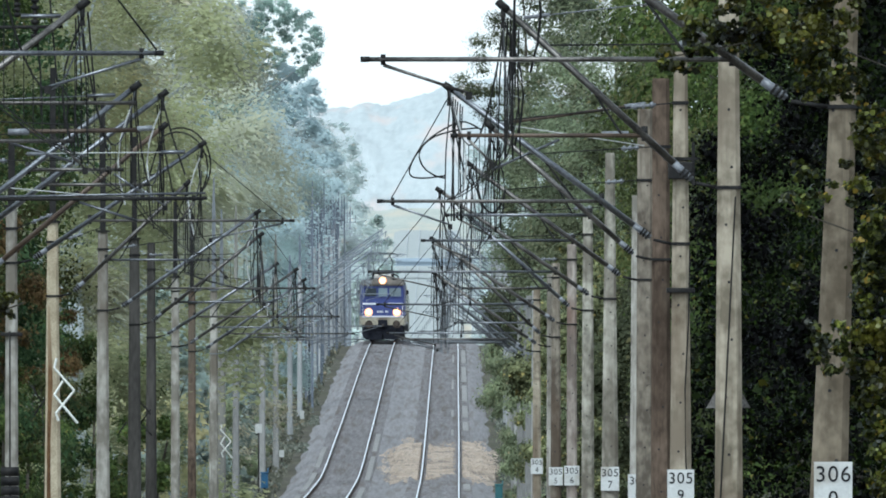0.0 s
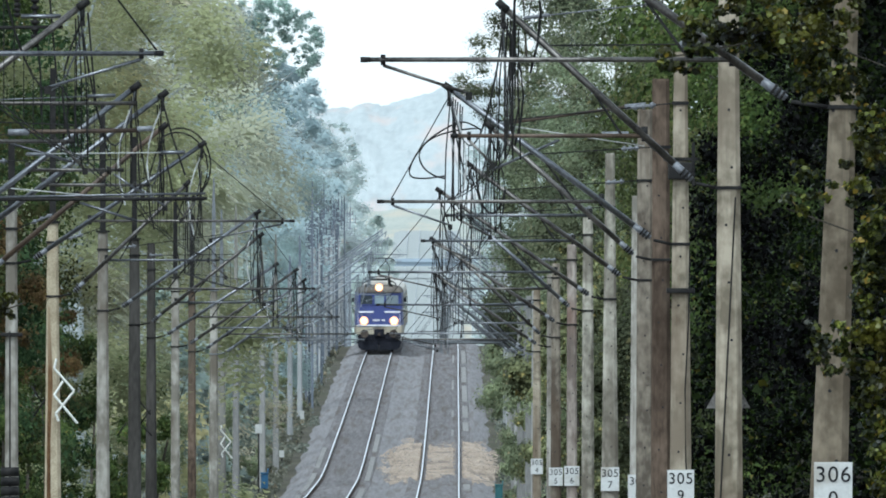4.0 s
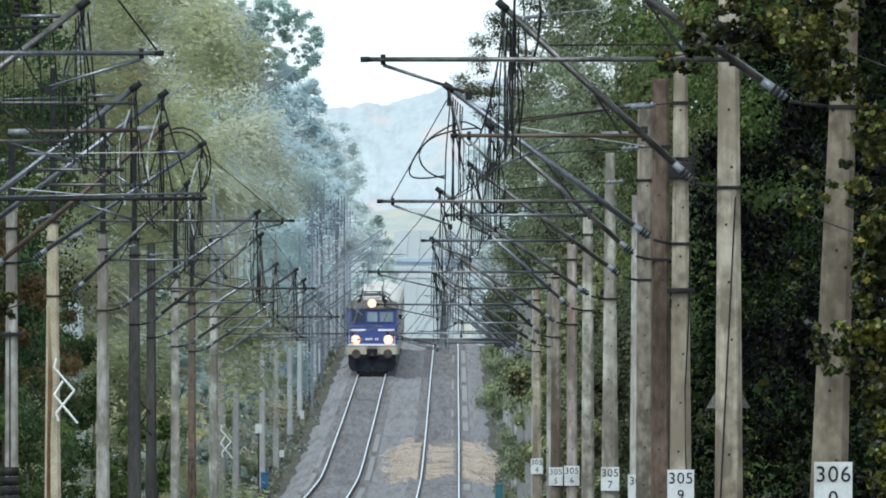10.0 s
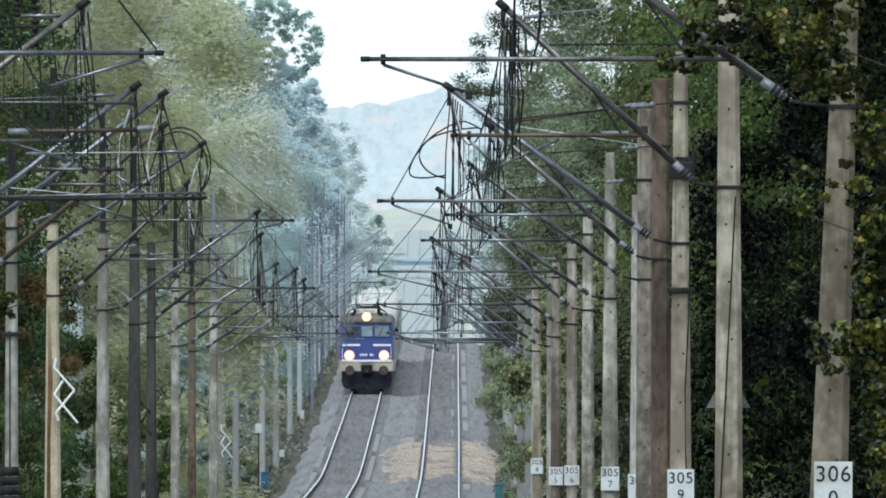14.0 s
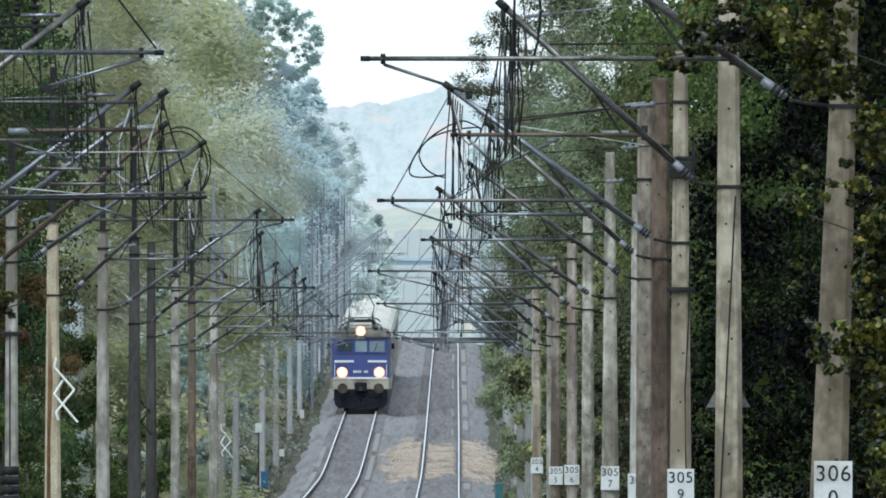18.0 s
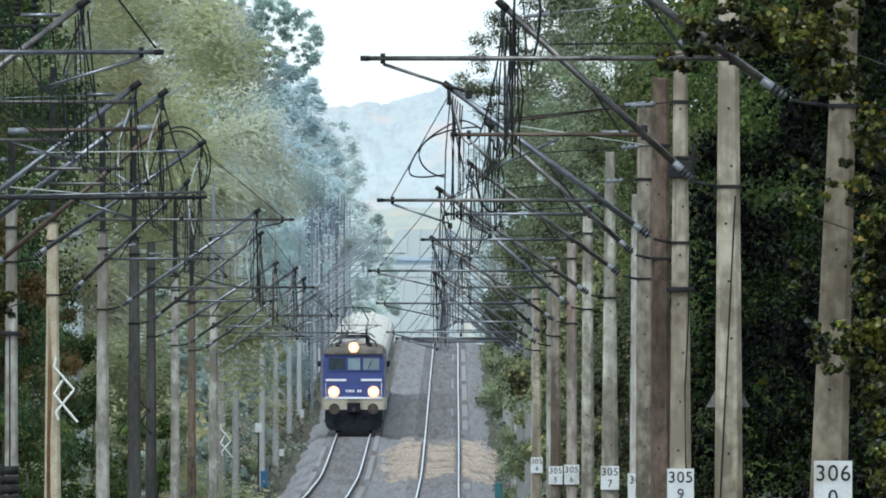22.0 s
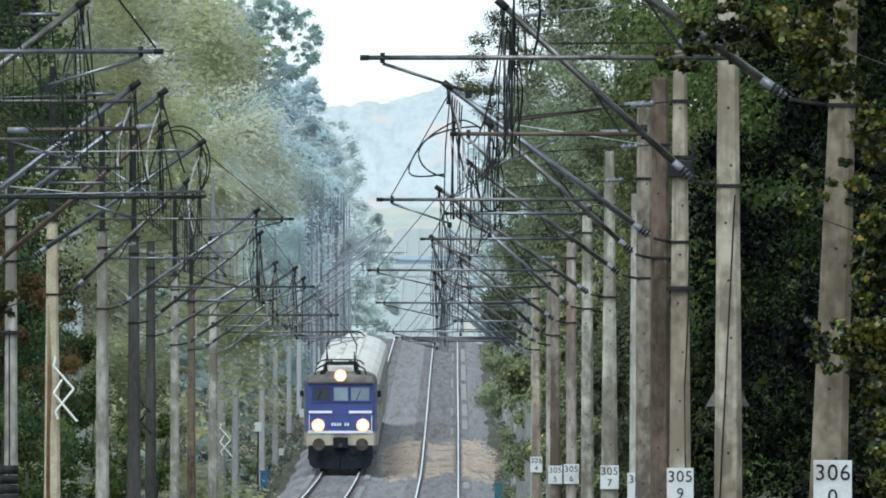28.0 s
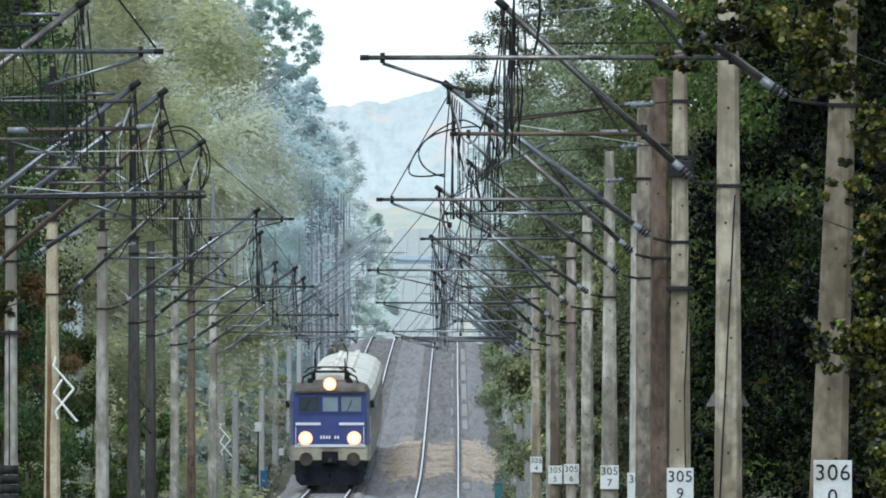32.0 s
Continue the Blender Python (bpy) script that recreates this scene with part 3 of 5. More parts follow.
        part("hanger", line(B(), [Vector((x0, 0.3 * q, end.z - 0.08 - 0.03 * q)), Vector(((x0 + x1) / 2 - s * 0.02, 0.4 * q, end.z - 0.8)), Vector((x1, 0.5 * q, tube_z - 0.25))], 0.0085, 4), wire, m)
    if steady:
        cw = Vector((-s * steady, 0, tube_z - 0.3)) if steady is not True else Vector((-s * tip[0], 0, tube_z - 0.3))
        a = far + Vector((s * 0.12, 0, -0.05)) if abs(far.x) > abs(cw.x) else Vector((far.x + s * 0.05, 0, tube_z - 0.05))
        bm = tube(B(), a, cw, 0.018, 0.015, 6)
        part("steady_arm", bm, steel, m)
        part("contact_clip", block(B(), cw.x - 0.03, cw.x + 0.03, -0.03, 0.03, cw.z - 0.06, cw.z + 0.01), iron, m)
    # stay rod from the top of the pole to the slanting tube
    hold = root.lerp(end, 0.78)
    top = Vector((-s * w1 / 2, 0, min(h - 0.35, 6.75)))
    st = part("stay_rod", tube(B(), top, hold, 0.009, 0.009, 5), wire, m)
    part("stay_insulator", insulator(B(), top.lerp(hold, 0.1), top.lerp(hold, 0.24), 3, 0.045), PORCELAIN, st)
    bm = block(B(), -w1 / 2 - 0.02, w1 / 2 + 0.02, -w1 / 2 - 0.02, w1 / 2 + 0.02, top.z - 0.022, top.z + 0.022)
    part("top_band", bm, iron, m)
    # brace between slanting and level tube
    b0, b1 = root.lerp(end, 0.55), near.lerp(far, 0.12)
    part("brace", tube(B(), b0, b1, 0.014, 0.014, 5), iron, m)
    if ring:
        bm = block(B(), -0.18, 0.18, -0.18, 0.18, ring - 0.035, ring + 0.03, 0.015)
        part("collar", bm, iron, m, "iron collar plate round the pole")
    if spike:
        bm = loft(B(), [[(-w, -w, z), (w, -w, z), (w, w, z), (-w, w, z)] for z, w in ((h - 0.02, 0.06), (h + spike * 0.7, 0.055), (h + spike, 0.02 if d > 900 else 0.05))])
        part("cap_plate", block(B(), -w1 / 2 - 0.04, w1 / 2 + 0.04, -w1 / 2 - 0.04, w1 / 2 + 0.04, h, h + 0.04), iron, m)
        # extensions change to lighter materials with distance, imitating haze
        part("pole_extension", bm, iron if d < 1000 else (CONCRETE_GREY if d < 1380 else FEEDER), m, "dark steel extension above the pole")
    if detail > 1:
        if cable:
            pts = [((cable * w0 * (0.3 + 0.12 * math.sin(z * 1.7)) if cable > 0 else w0 * (0.15 * z - 0.55)), -w0 / 2 - 0.02, z) for z in (-0.5, 0.4, 1.3, 2.2, 3.1, 4.0, band - 0.1)]
            part("earth_cable", line(B(), pts, 0.009, 4), wire, m)
        for i in range(9):
            z = 1.7 + 0.62 * i
            if z < h - 0.4:
                yy = -(w0 + (w1 - w0) * z / h) / 2 - 0.004
                part("bolt_hole", tube(B(), (0.035 * math.sin(i * 2.1 + k), yy, z), (0.035 * math.sin(i * 2.1 + k), yy + 0.02, z), 0.016, 0.016, 6), BLACK, m)
    if plate:
        wp, hp, zp = 0.34, 0.44, plate_z
        y = -w0 / 2 - 0.03
        p = part("number_plate", block(B(), plate_x - wp / 2, plate_x + wp / 2, y - 0.012, y + 0.012, zp, zp + hp, 0.004), WHITE, m, "white enamel plate with black kilometre figures")
        for i, ch in enumerate(plate[0]):
            digit(ch, 0.2, (plate_x + 0.11 * (i - 1), y - 0.016, zp + hp - 0.115), p, BLACK)
        digit(plate[1], 0.19, (plate_x, y - 0.016, zp + 0.11), p, BLACK)
    return m


SPAN = 60.0
FIRST = 275.0
PALE, BROWN, DARK = "weathered pale grey concrete", "rust-brown stained concrete", "dark sooty concrete"
RIGHT = {   # span number: sideways, height, width, material, words, plate, tip, reach, extras
    0: dict(material=CONCRETE_WARM, x=3.45, h=8.6, w0=0.385, w1=0.15, lean=(-0.11, 0.2), level=STEEL_OLD, plate=("306", "0"), plate_z=1.87, tie=False, bracket=0.24, tip=(2.8, 7.25), reach=4.1, tube_z=5.87, steady=3.22, band=5.45, look_words=PALE),
    1: dict(material=CONCRETE_BEIGE, hangers=6, cable=-1.0, x=3.08, h=8.2, w0=0.33, w1=0.2, tip=(2.43, 7.15), reach=2.92, tube_z=5.76, steady=2.55, band=5.2, look_words=PALE, level=STEEL_RUST),
    2: dict(material=CONCRETE_BEIGE, hangers=6, cable=0.9, x=3.02, h=7.4, w0=0.31, w1=0.17, plate=("305", "9"), plate_z=1.65, tip=(2.94, 6.94), reach=3.78, tube_z=5.5, steady=2.93, band=4.96, ring=4.37, look_words=PALE, bright=True),
    3: dict(hangers=6, x=3.19, h=7.75, w0=0.3, w1=0.25, tip=(2.5, 7.05), reach=3.1, tube_z=5.75, steady=2.5, band=5.1, material=CONCRETE_BROWN, look_words=BROWN),
    4: dict(x=3.35, h=7.93, w0=0.32, w1=0.25, tip=(2.9, 7.0), reach=3.64, tube_z=5.75, band=5.1, material=CONCRETE_UMBER, look_words="stained grey-brown concrete"),
    5: dict(x=3.09, h=7.75, w0=0.35, w1=0.17, plate=("305", "7"), tip=(3.15, 7.05), reach=4.4, tube_z=5.55, steady=3.2, band=5.05, spike=0, material=CONCRETE_AGED, look_words="mottled grey concrete"),
    6: dict(x=2.96, h=7.0, w0=0.28, w1=0.2, tip=(2.4, 7.0), reach=2.5, tube_z=5.55, bright=True, material=CONCRETE_AGED, look_words="mottled grey concrete"),
    7: dict(x=2.88, h=6.9, w0=0.24, w1=0.21, plate=("305", "6"), tip=(3.1, 7.0), reach=4.3, tube_z=5.55, steady=3.0, material=CONCRETE_RUDDY, look_words="ruddy stained grey concrete"),
    8: dict(x=2.74, h=6.9, w0=0.28, w1=0.2, plate=("305", "5"), tip=(2.3, 7.0), reach=2.4, tube_z=5.45, material=CONCRETE_UMBER, look_words="stained grey-brown concrete"),
    9: dict(x=2.79, h=7.0, w0=0.16, w1=0.13, tip=(3.0, 7.0), reach=4.2, tube_z=5.45, steady=3.0, look_words=PALE),
    10: dict(x=2.64, h=6.9, w0=0.26, w1=0.19, plate=("305", "4"), plate_z=1.65, tip=(2.6, 7.0), reach=3.9, tube_z=5.45, steady=2.8, material=CONCRETE_BEIGE, look_words=PALE, bright=True),
}
vary = random.Random(8)
for k in range(0, 30):
    d = FIRST + SPAN * k
    o = dict(RIGHT.get(k, dict(x=axis(d) + 2.95 + 0.1 * vary.random(), w0=0.27, w1=0.2, tip=(2.6 + 0.25 * (k % 2), 7.0), reach=2.6 + 1.3 * (k % 2), tube_z=5.5,
                               look_words="haze-lightened grey concrete", material=CONCRETE_HAZED, bright=k % 3 == 0, detail=1)))
    mast(0, k, d, **o)
LEFT = {
    0: dict(reach=4.58, tube_z=5.925, steady=3.63, level=STEEL, tie=False),
    1: dict(tube_z=5.7, level=STEEL_OLD, tip=(3.17, 7.17), band=4.98),
    2: dict(reach=2.98, tip=(3.2, 6.95), band=4.7),
    3: dict(reach=3.49, tube_z=6.0, tip=(2.92, 7.04), band=4.85, slant=STEEL_RUST, level=STEEL_OLD),
    4: dict(tip=(3.15, 7.34), band=5.38, reach=4.61, tube_z=6.08, x=-7.15, material=CONCRETE, look_words=PALE, ring=4.2, h=6.3, spike=1.1),
    5: dict(tube_z=5.77, tip=(2.48, 7.18), x=-7.22, material=CONCRETE_RUST, look_words="rust-streaked pale concrete", w0=0.33, w1=0.2, h=6.45, spike=2.87),
    6: dict(reach=4.26, tube_z=5.55, x=-6.95, material=CONCRETE, look_words=PALE, h=6.7, w0=0.3, w1=0.2, spike=2.6),
    7: dict(tip=(2.82, 7.1), x=-6.9, material=CONCRETE_DARK, look_words=DARK, h=7.0, w0=0.33, spike=2.3),
    8: dict(tip=(3.02, 6.86), x=-7.09, material=CONCRETE_DARK, look_words=DARK, h=7.4, w0=0.3, spike=0),
    9: dict(x=-7.02, material=CONCRETE, look_words=PALE, h=6.9, w0=0.25, w1=0.2, spike=2.0),
    10: dict(x=-7.07, material=CONCRETE_BROWN, look_words=BROWN, h=6.8, w0=0.25, w1=0.2),
    11: dict(x=-6.9, material=CONCRETE, look_words=PALE, h=7.0, w0=0.3, w1=0.22, spike=3.4),
    12: dict(x=-7.1, material=CONCRETE_GREY, look_words="dull grey concrete", h=7.0, w0=0.3, w1=0.22),
}
KINDS = ((CONCRETE, PALE), (CONCRETE_DARK, DARK), (CONCRETE, PALE), (CONCRETE_GREY, "dull grey concrete"), (CONCRETE_GREY, "dull grey concrete"))
for k in range(0, 32):
    if 13 < k < 23:
        continue
    d = FIRST + SPAN * k + vary.uniform(-6, 6) * (k > 10)
    mat, words = KINDS[vary.randrange(5)]
    wide = vary.uniform(0.22, 0.32)
    o = dict(w0=wide, w1=wide * 0.75, h=vary.uniform(6.7, 7.3), tip=(3.15, 7.1), reach=4.5 if k % 2 == 0 else 3.0, steady=3.3 if k % 2 == 0 else 3.2, tube_z=5.9 if k < 5 else 5.6,
             bright=k % 2 == 0, material=mat, look_words=words, spike=vary.uniform(0.5, 2.0) if k < 10 else vary.uniform(2.0, 4.0), detail=1, jumper=1.0, hangers=3 if k < 10 else 1)
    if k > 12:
        o.update(material=CONCRETE_HAZED, look_words="haze-tinted blue-grey concrete")
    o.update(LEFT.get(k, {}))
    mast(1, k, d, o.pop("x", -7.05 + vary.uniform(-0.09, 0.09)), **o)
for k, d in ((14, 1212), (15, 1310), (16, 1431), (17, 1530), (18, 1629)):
    mast(1, k, d, -7.05, w0=0.27, w1=0.2, h=7.0, tip=(3.15, 7.1), reach=4.4 if k % 2 else 3.0, steady=3.3, tube_z=5.6, material=CONCRETE_HAZED, look_words="haze-tinted blue-grey concrete", spike=1.0 + 0.5 * (k % 4), detail=1, hangers=4)
for k in range(19, 23):
    TIPS[1, k] = (-3.9, 1629 + 5 * (k - 18))
mast(1, 99, 431, -7.05, tip=(3.16, 7.25), reach=2.9, tube_z=6.0, steady=3.2, bright=True, look_words=PALE, detail=1, hangers=3)


def loop(parent, m_x, pts, r=0.014):
    part("jumper_loop", line(B(), [(x - m_x, 0.1, z) for x, z in pts], r, 5), WIRE, parent)


def bow(cx, cz, rx, rz_, a0, a1, n=12):
    return [(cx + rx * math.cos(radians(a0 + (a1 - a0) * i / n)), cz + rz_ * math.sin(radians(a0 + (a1 - a0) * i / n))) for i in range(n + 1)]


loop(MASTS[0, 2], 3.02, bow(0.62, 5.95, 0.2, 0.6, 170, 330))
loop(MASTS[1, 4], -7.15, bow(-4.35, 7.0, 0.5, 0.62, 110, -50))
loop(MASTS[1, 4], -7.15, bow(-4.4, 6.95, 0.5, 0.6, 125, -60))


def rod(name, m, x0, z0, x1, z1, r, material):
    """A further tube or wire of mast m; x across the line, z above the eye."""
    o = m.matrix_basis.translation
    return part(name, tube(B(), (x0 - o.x, 0.08, z0 + EYE - o.z), (x1 - o.x, 0.08, z1 + EYE - o.z), r, r, 7), material, m)


def swag(m, pts, r, material):
    """A hanging loop of cable; points as in rod(), smoothed by halving."""
    o = m.matrix_basis.translation
    p = [Vector((x - o.x, 0.1, z + EYE - o.z)) for x, z in pts]
    for q in range(2):
        p = [p[0]] + [w for a, b in zip(p, p[1:]) for w in (a.lerp(b, 0.25), a.lerp(b, 0.75))] + [p[-1]]
    part("jumper_loop", line(B(), p, r, 5), material, m)


m2 = MASTS[0, 2]
swag(m2, [(0.5, 1.5), (0.43, 1.56), (0.245, 1.64), (0.065, 1.56), (-0.165, 1.42), (-0.32, 1.24), (-0.27, 1.05), (-0.12, 0.935), (0.03, 0.9)], 0.011, WIRE)
swag(m2, [(0.5, 1.52), (0.43, 1.547), (0.065, 1.5), (-0.22, 1.385), (-0.41, 1.1), (-0.44, 0.925), (-0.26, 0.895), (0.03, 0.935)], 0.011, WIRE)
swag(m2, [(0.1, 1.42), (0.15, 1.19), (0.2, 1.0), (0.295, 0.92), (0.345, 1.05)], 0.009, WIRE_BRIGHT)
m1 = MASTS[1, 1]
rod("anchor_tube", m1, -5.4, 1.577, -3.31, 1.577, 0.022, STEEL_OLD)
rod("guy_rod", m1, -5.2, 1.6, -3.84, 1.652, 0.007, STEEL)
rod("rod_sleeve", m1, -3.84, 1.652, -3.53, 1.664, 0.021, STEEL)
rod("anchor_tube", m1, -4.66, 1.265, -3.28, 1.285, 0.025, STEEL_RUST)
rod("rod_sleeve", m1, -4.69, 1.262, -4.46, 1.267, 0.037, PORCELAIN)
rod("rod_sleeve", m1, -3.3, 1.297, -3.13, 1.307, 0.03, PORCELAIN)
rod("guy_rod", m1, -4.5, 1.03, -3.04, 1.045, 0.006, WIRE_BRIGHT)
rod("rod_sleeve", m1, -4.49, 1.028, -4.3, 1.03, 0.022, PORCELAIN)
rod("rod_sleeve", m1, -3.04, 1.045, -2.78, 1.048, 0.022, STEEL)
rod("anchor_tube", m1, -4.8, 0.54, -2.58, 0.545, 0.02, IRON)
rod("anchor_tube", m1, -4.8, 0.565, -2.56, 0.605, 0.014, STEEL)
rod("tube_brace", m1, -4.665, 1.145, -3.995, 0.944, 0.016, STEEL)
rod("tube_brace", m1, -3.916, 0.505, -3.295, 0.305, 0.015, STEEL)
rod("guy_rod", m1, -4.665, 0.66, -3.825, 0.585, 0.006, WIRE_BRIGHT)
rod("switch_tube", m1, -4.55, 2.515, -4.12, 2.515, 0.024, STEEL)
rod("switch_tube", m1, -4.9, 2.39, -4.1, 2.4, 0.019, IRON)
o1 = m1.matrix_basis.translation
part("switch_insulator", insulator(B(), (-4.4 - o1.x, 0.1, 2.72 + EYE - o1.z), (-4.4 - o1.x, 0.1, 2.18 + EYE - o1.z), 7, 0.05), IRON, m1)
part("switch_insulator", insulator(B(), (-4.59 - o1.x, 0.1, 2.72 + EYE - o1.z), (-4.59 - o1.x, 0.1, 2.5 + EYE - o1.z), 4, 0.04), IRON, m1)
for x0, z0, x1, z1, x2, z2 in ((-4.24, 2.72, -4.165, 1.83, -4.03, 1.62), (-3.83, 2.56, -3.74, 1.53, -3.6, 1.0), (-3.04, 1.65, -2.92, 1.22, -2.78, 0.8), (-4.38, 2.3, -4.34, 1.9, -4.33, 1.45),
                               (-4.02, 1.62, -4.06, 1.4, -4.0, 1.1), (-4.1, 1.6, -4.08, 1.3, -4.12, 1.05), (-3.98, 1.62, -3.96, 1.35, -3.93, 1.1)):
    part("feed_wire", line(B(), [(x0 - o1.x, 0.12, z0 + EYE - o1.z), (x1 - o1.x, 0.12, z1 + EYE - o1.z), (x2 - o1.x, 0.12, z2 + EYE - o1.z)], 0.011, 5), WIRE, m1)
rod("anchor_tube", m2, 0.88, 1.615, 2.31, 1.81, 0.02, STEEL_RUST)
rod("rod_sleeve", m2, 0.69, 1.59, 0.9, 1.618, 0.023, STEEL)
rod("rod_sleeve", m2, 2.31, 1.81, 2.58, 1.84, 0.035, PORCELAIN)
rod("rod_sleeve", m2, 2.02, 1.462, 2.36, 1.465, 0.038, PORCELAIN)
rod("guy_rod", m2, 0.73, 1.59, 2.56, 1.315, 0.007, WIRE_BRIGHT)
rod("tube_brace", m2, 0.62, 1.01, 1.48, 1.395, 0.018, STEEL)
rod("guy_rod", MASTS[0, 1], 0.89, 2.5, 2.36, 2.66, 0.008, STEEL)
rod("rod_sleeve", MASTS[0, 1], 0.87, 2.495, 1.15, 2.53, 0.021, PORCELAIN)
rod("tie_wire", MASTS[1, 0], -3.2, 2.63, -2.535, 1.765, 0.009, WIRE)


for q in ((-6.79, -3.39, -6.54, -3.69), (-6.54, -3.58, -6.76, -3.89), (-6.76, -3.89, -6.51, -4.17), (-7.08, -3.87, -7.29, -4.17)):
    rod("dark_lattice_bar", MASTS[1, 7], *q, 0.016, IRON)
for q in ((-7.62, -2.52, -7.43, -2.82), (-7.32, -2.71, -7.57, -3.08)):
    rod("dark_lattice_bar", MASTS[1, 5], *q, 0.016, IRON)
rust = B()
edge = [(-0.12 + 0.008 * z + 0.006 * math.sin(z * 2.3), z) for z in (-0.5, 0.5, 1.5, 2.5, 3.5, 4.4, 4.9)]
back = [(-0.015 + 0.03 * math.sin(z * 1.9 + 1) - 0.004 * z, z) for z in (4.9, 4.4, 3.5, 2.5, 1.5, 0.5, -0.5)]
loft(rust, [[(x, -0.17 - 0.004 * q + 0.0098 * z, z) for x, z in edge + back] for q in (0, 1)])
part("rust_streak", rust, RUST, MASTS[1, 5], "dark brown rust run down the concrete")
post = thing("concrete_post", "pale concrete post with a kilometre plate", "concrete post", at=pose(3.31, 528, rz(528)))
part("pole", pole(B(), 0.3, 0.2, 6.6, -1.2), CONCRETE, post)
sign = part("number_plate", block(B(), -0.17, 0.17, -0.2, -0.18, 1.42, 1.86, 0.004), WHITE, post, "white enamel plate with black kilometre figures")
for i, ch in enumerate("305"):
    digit(ch, 0.19, (0.1 * (i - 1), -0.205, 1.745), sign, BLACK)
digit("8", 0.19, (0, -0.205, 1.53), sign, BLACK)


def feeder_pole(x, d, h, material):
    t = thing("feeder_pole", "slender grey steel feeder pole with a short crossarm", "pole", "feeder poles", pose(x, d, rz(d) - 0.9))
    part("shaft", loft(B(), [[(-w, -w, z), (w, -w, z), (w, w, z), (-w, w, z)] for z, w in ((0, 0.06), (h * 0.6, 0.055), (h * 0.85, 0.045), (h, 0.02))]), material, t)
    part("crossarm", block(B(), -0.06, 0.42, -0.03, 0.03, h - 1.2, h - 1.15), material, t)
    part("insulator", insulator(B(), (0.38, 0, h - 1.15), (0.38, 0, h - 0.9), 3, 0.045), PORCELAIN, t)


for i in range(30):
    d = 1560 + 27 * i + vary.uniform(-9, 9)
    feeder_pole(-6.9 + vary.uniform(-0.5, 0.4), d, EYE + vary.uniform(1.9, 3.7) - rz(d) + 0.9, FEEDER if d < 2080 else IRON_HAZED_FAR)
# feeder poles stand in for the far masts, their paleness painted haze
for i in range(9):
    for x in (-7.0, 3.1):
        feeder_pole(x + vary.uniform(-0.2, 0.2), 2480 + 130 * i, vary.uniform(7.5, 9.0), FEEDER_HAZED)
warn = thing("warning_sign", "pale triangular sign plate behind a mast", "sign", at=pose(3.08, 335.35, rz(335)))
part("plate", loft(B(), [[(-0.24, y, 2.82), (0.24, y, 2.82), (0.03, y, 3.2), (-0.03, y, 3.2)] for y in (-0.01, 0.01)]), STEEL_OLD, warn)
part("stake", tube(B(), (0, 0.03, -0.9), (0, 0.03, 3.1), 0.03, 0.03, 6), IRON, warn)


# ---------------------------------------------------------------- overhead wires
def wires(side):
    s = 1 if side == 0 else -1
    lab = "overhead line of a railway track, dull copper wires with droppers"
    w = thing("overhead_line", lab, "overhead line", "overhead lines")
    for k in range(0, 29):
        (x0, d0), (x1, d1) = TIPS[side, k], TIPS[side, k + 1]
        a, b = Vector((x0, d0, rz(d0))), Vector((x1, d1, rz(d1)))
        # far spans use wire colours with haze mixed in
        wire = WIRE if k < 10 else (WIRE_HAZED if k < 18 else IRON_HAZED_FAR)
        bm = B()
        hi, lo = [], []
        for i in range(11):
            u = i / 10
            p = a.lerp(b, u)
            hi.append(p + Vector((0, 0, 6.9 - 0.95 * 4 * u * (1 - u))))
            lo.append(p + Vector((0, 0, 5.52 - 0.06 * 4 * u * (1 - u))))
        line(bm, hi, 0.011, 4)
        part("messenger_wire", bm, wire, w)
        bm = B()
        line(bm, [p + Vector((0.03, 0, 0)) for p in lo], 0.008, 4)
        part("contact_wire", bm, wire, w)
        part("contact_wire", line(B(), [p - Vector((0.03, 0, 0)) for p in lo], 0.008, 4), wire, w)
        if k < 15:
            for i in range(1, 10):
                part("dropper", tube(B(), hi[i], lo[i], 0.006, 0.006, 3), wire, w)


wires(0)
wires(1)


# ---------------------------------------------------------------- trees

def leaf_mesh(name, pts, size, material, rng, facing=None, spread=0.28, corners=3):
    """One small pointed leaf at each point; facing: the way each leaf roughly turns its face."""
    n = len(pts)
    f = rng.normal(size=(n, 3))
    if facing is not None:
        f = facing + spread * f
    f /= np.linalg.norm(f, axis=1)[:, None]
    a = rng.normal(size=(n, 3))
    a -= f * (a * f).sum(1)[:, None]
    a /= np.linalg.norm(a, axis=1)[:, None]
    b = np.cross(f, a)
    sz = (size * rng.uniform(0.6, 1.35, n))[:, None]
    if corners == 3:
        v = [pts - a * sz * 0.55, pts + b * sz * 0.42 + a * sz * 0.4, pts - b * sz * 0.42 + a * sz * 0.4]
    elif corners == 5:
        v = [pts - a * sz * 0.55, pts + b * sz * 0.42 - a * sz * 0.1, pts + b * sz * 0.26 + a * sz * 0.38, pts - b * sz * 0.26 + a * sz * 0.38, pts - b * sz * 0.42 - a * sz * 0.1]
    elif corners == 4:
        v = [pts - a * sz * 0.55, pts + b * sz * 0.4 + a * sz * 0.1, pts + a * sz * 0.5, pts - b * sz * 0.4 + a * sz * 0.1]
    else:
        v = [pts - a * sz * 0.55, pts + b * sz * 0.34 - a * sz * 0.2, pts + b * sz * 0.34 + a * sz * 0.2, pts + a * sz * 0.55, pts - b * sz * 0.34 + a * sz * 0.2, pts - b * sz * 0.34 - a * sz * 0.2]
    v = np.stack(v, 1).reshape(-1, 3)
    me = bpy.data.meshes.new(name)
    me.vertices.add(corners * n)
    me.vertices.foreach_set("co", v.astype(np.float32).ravel())
    me.loops.add(corners * n)
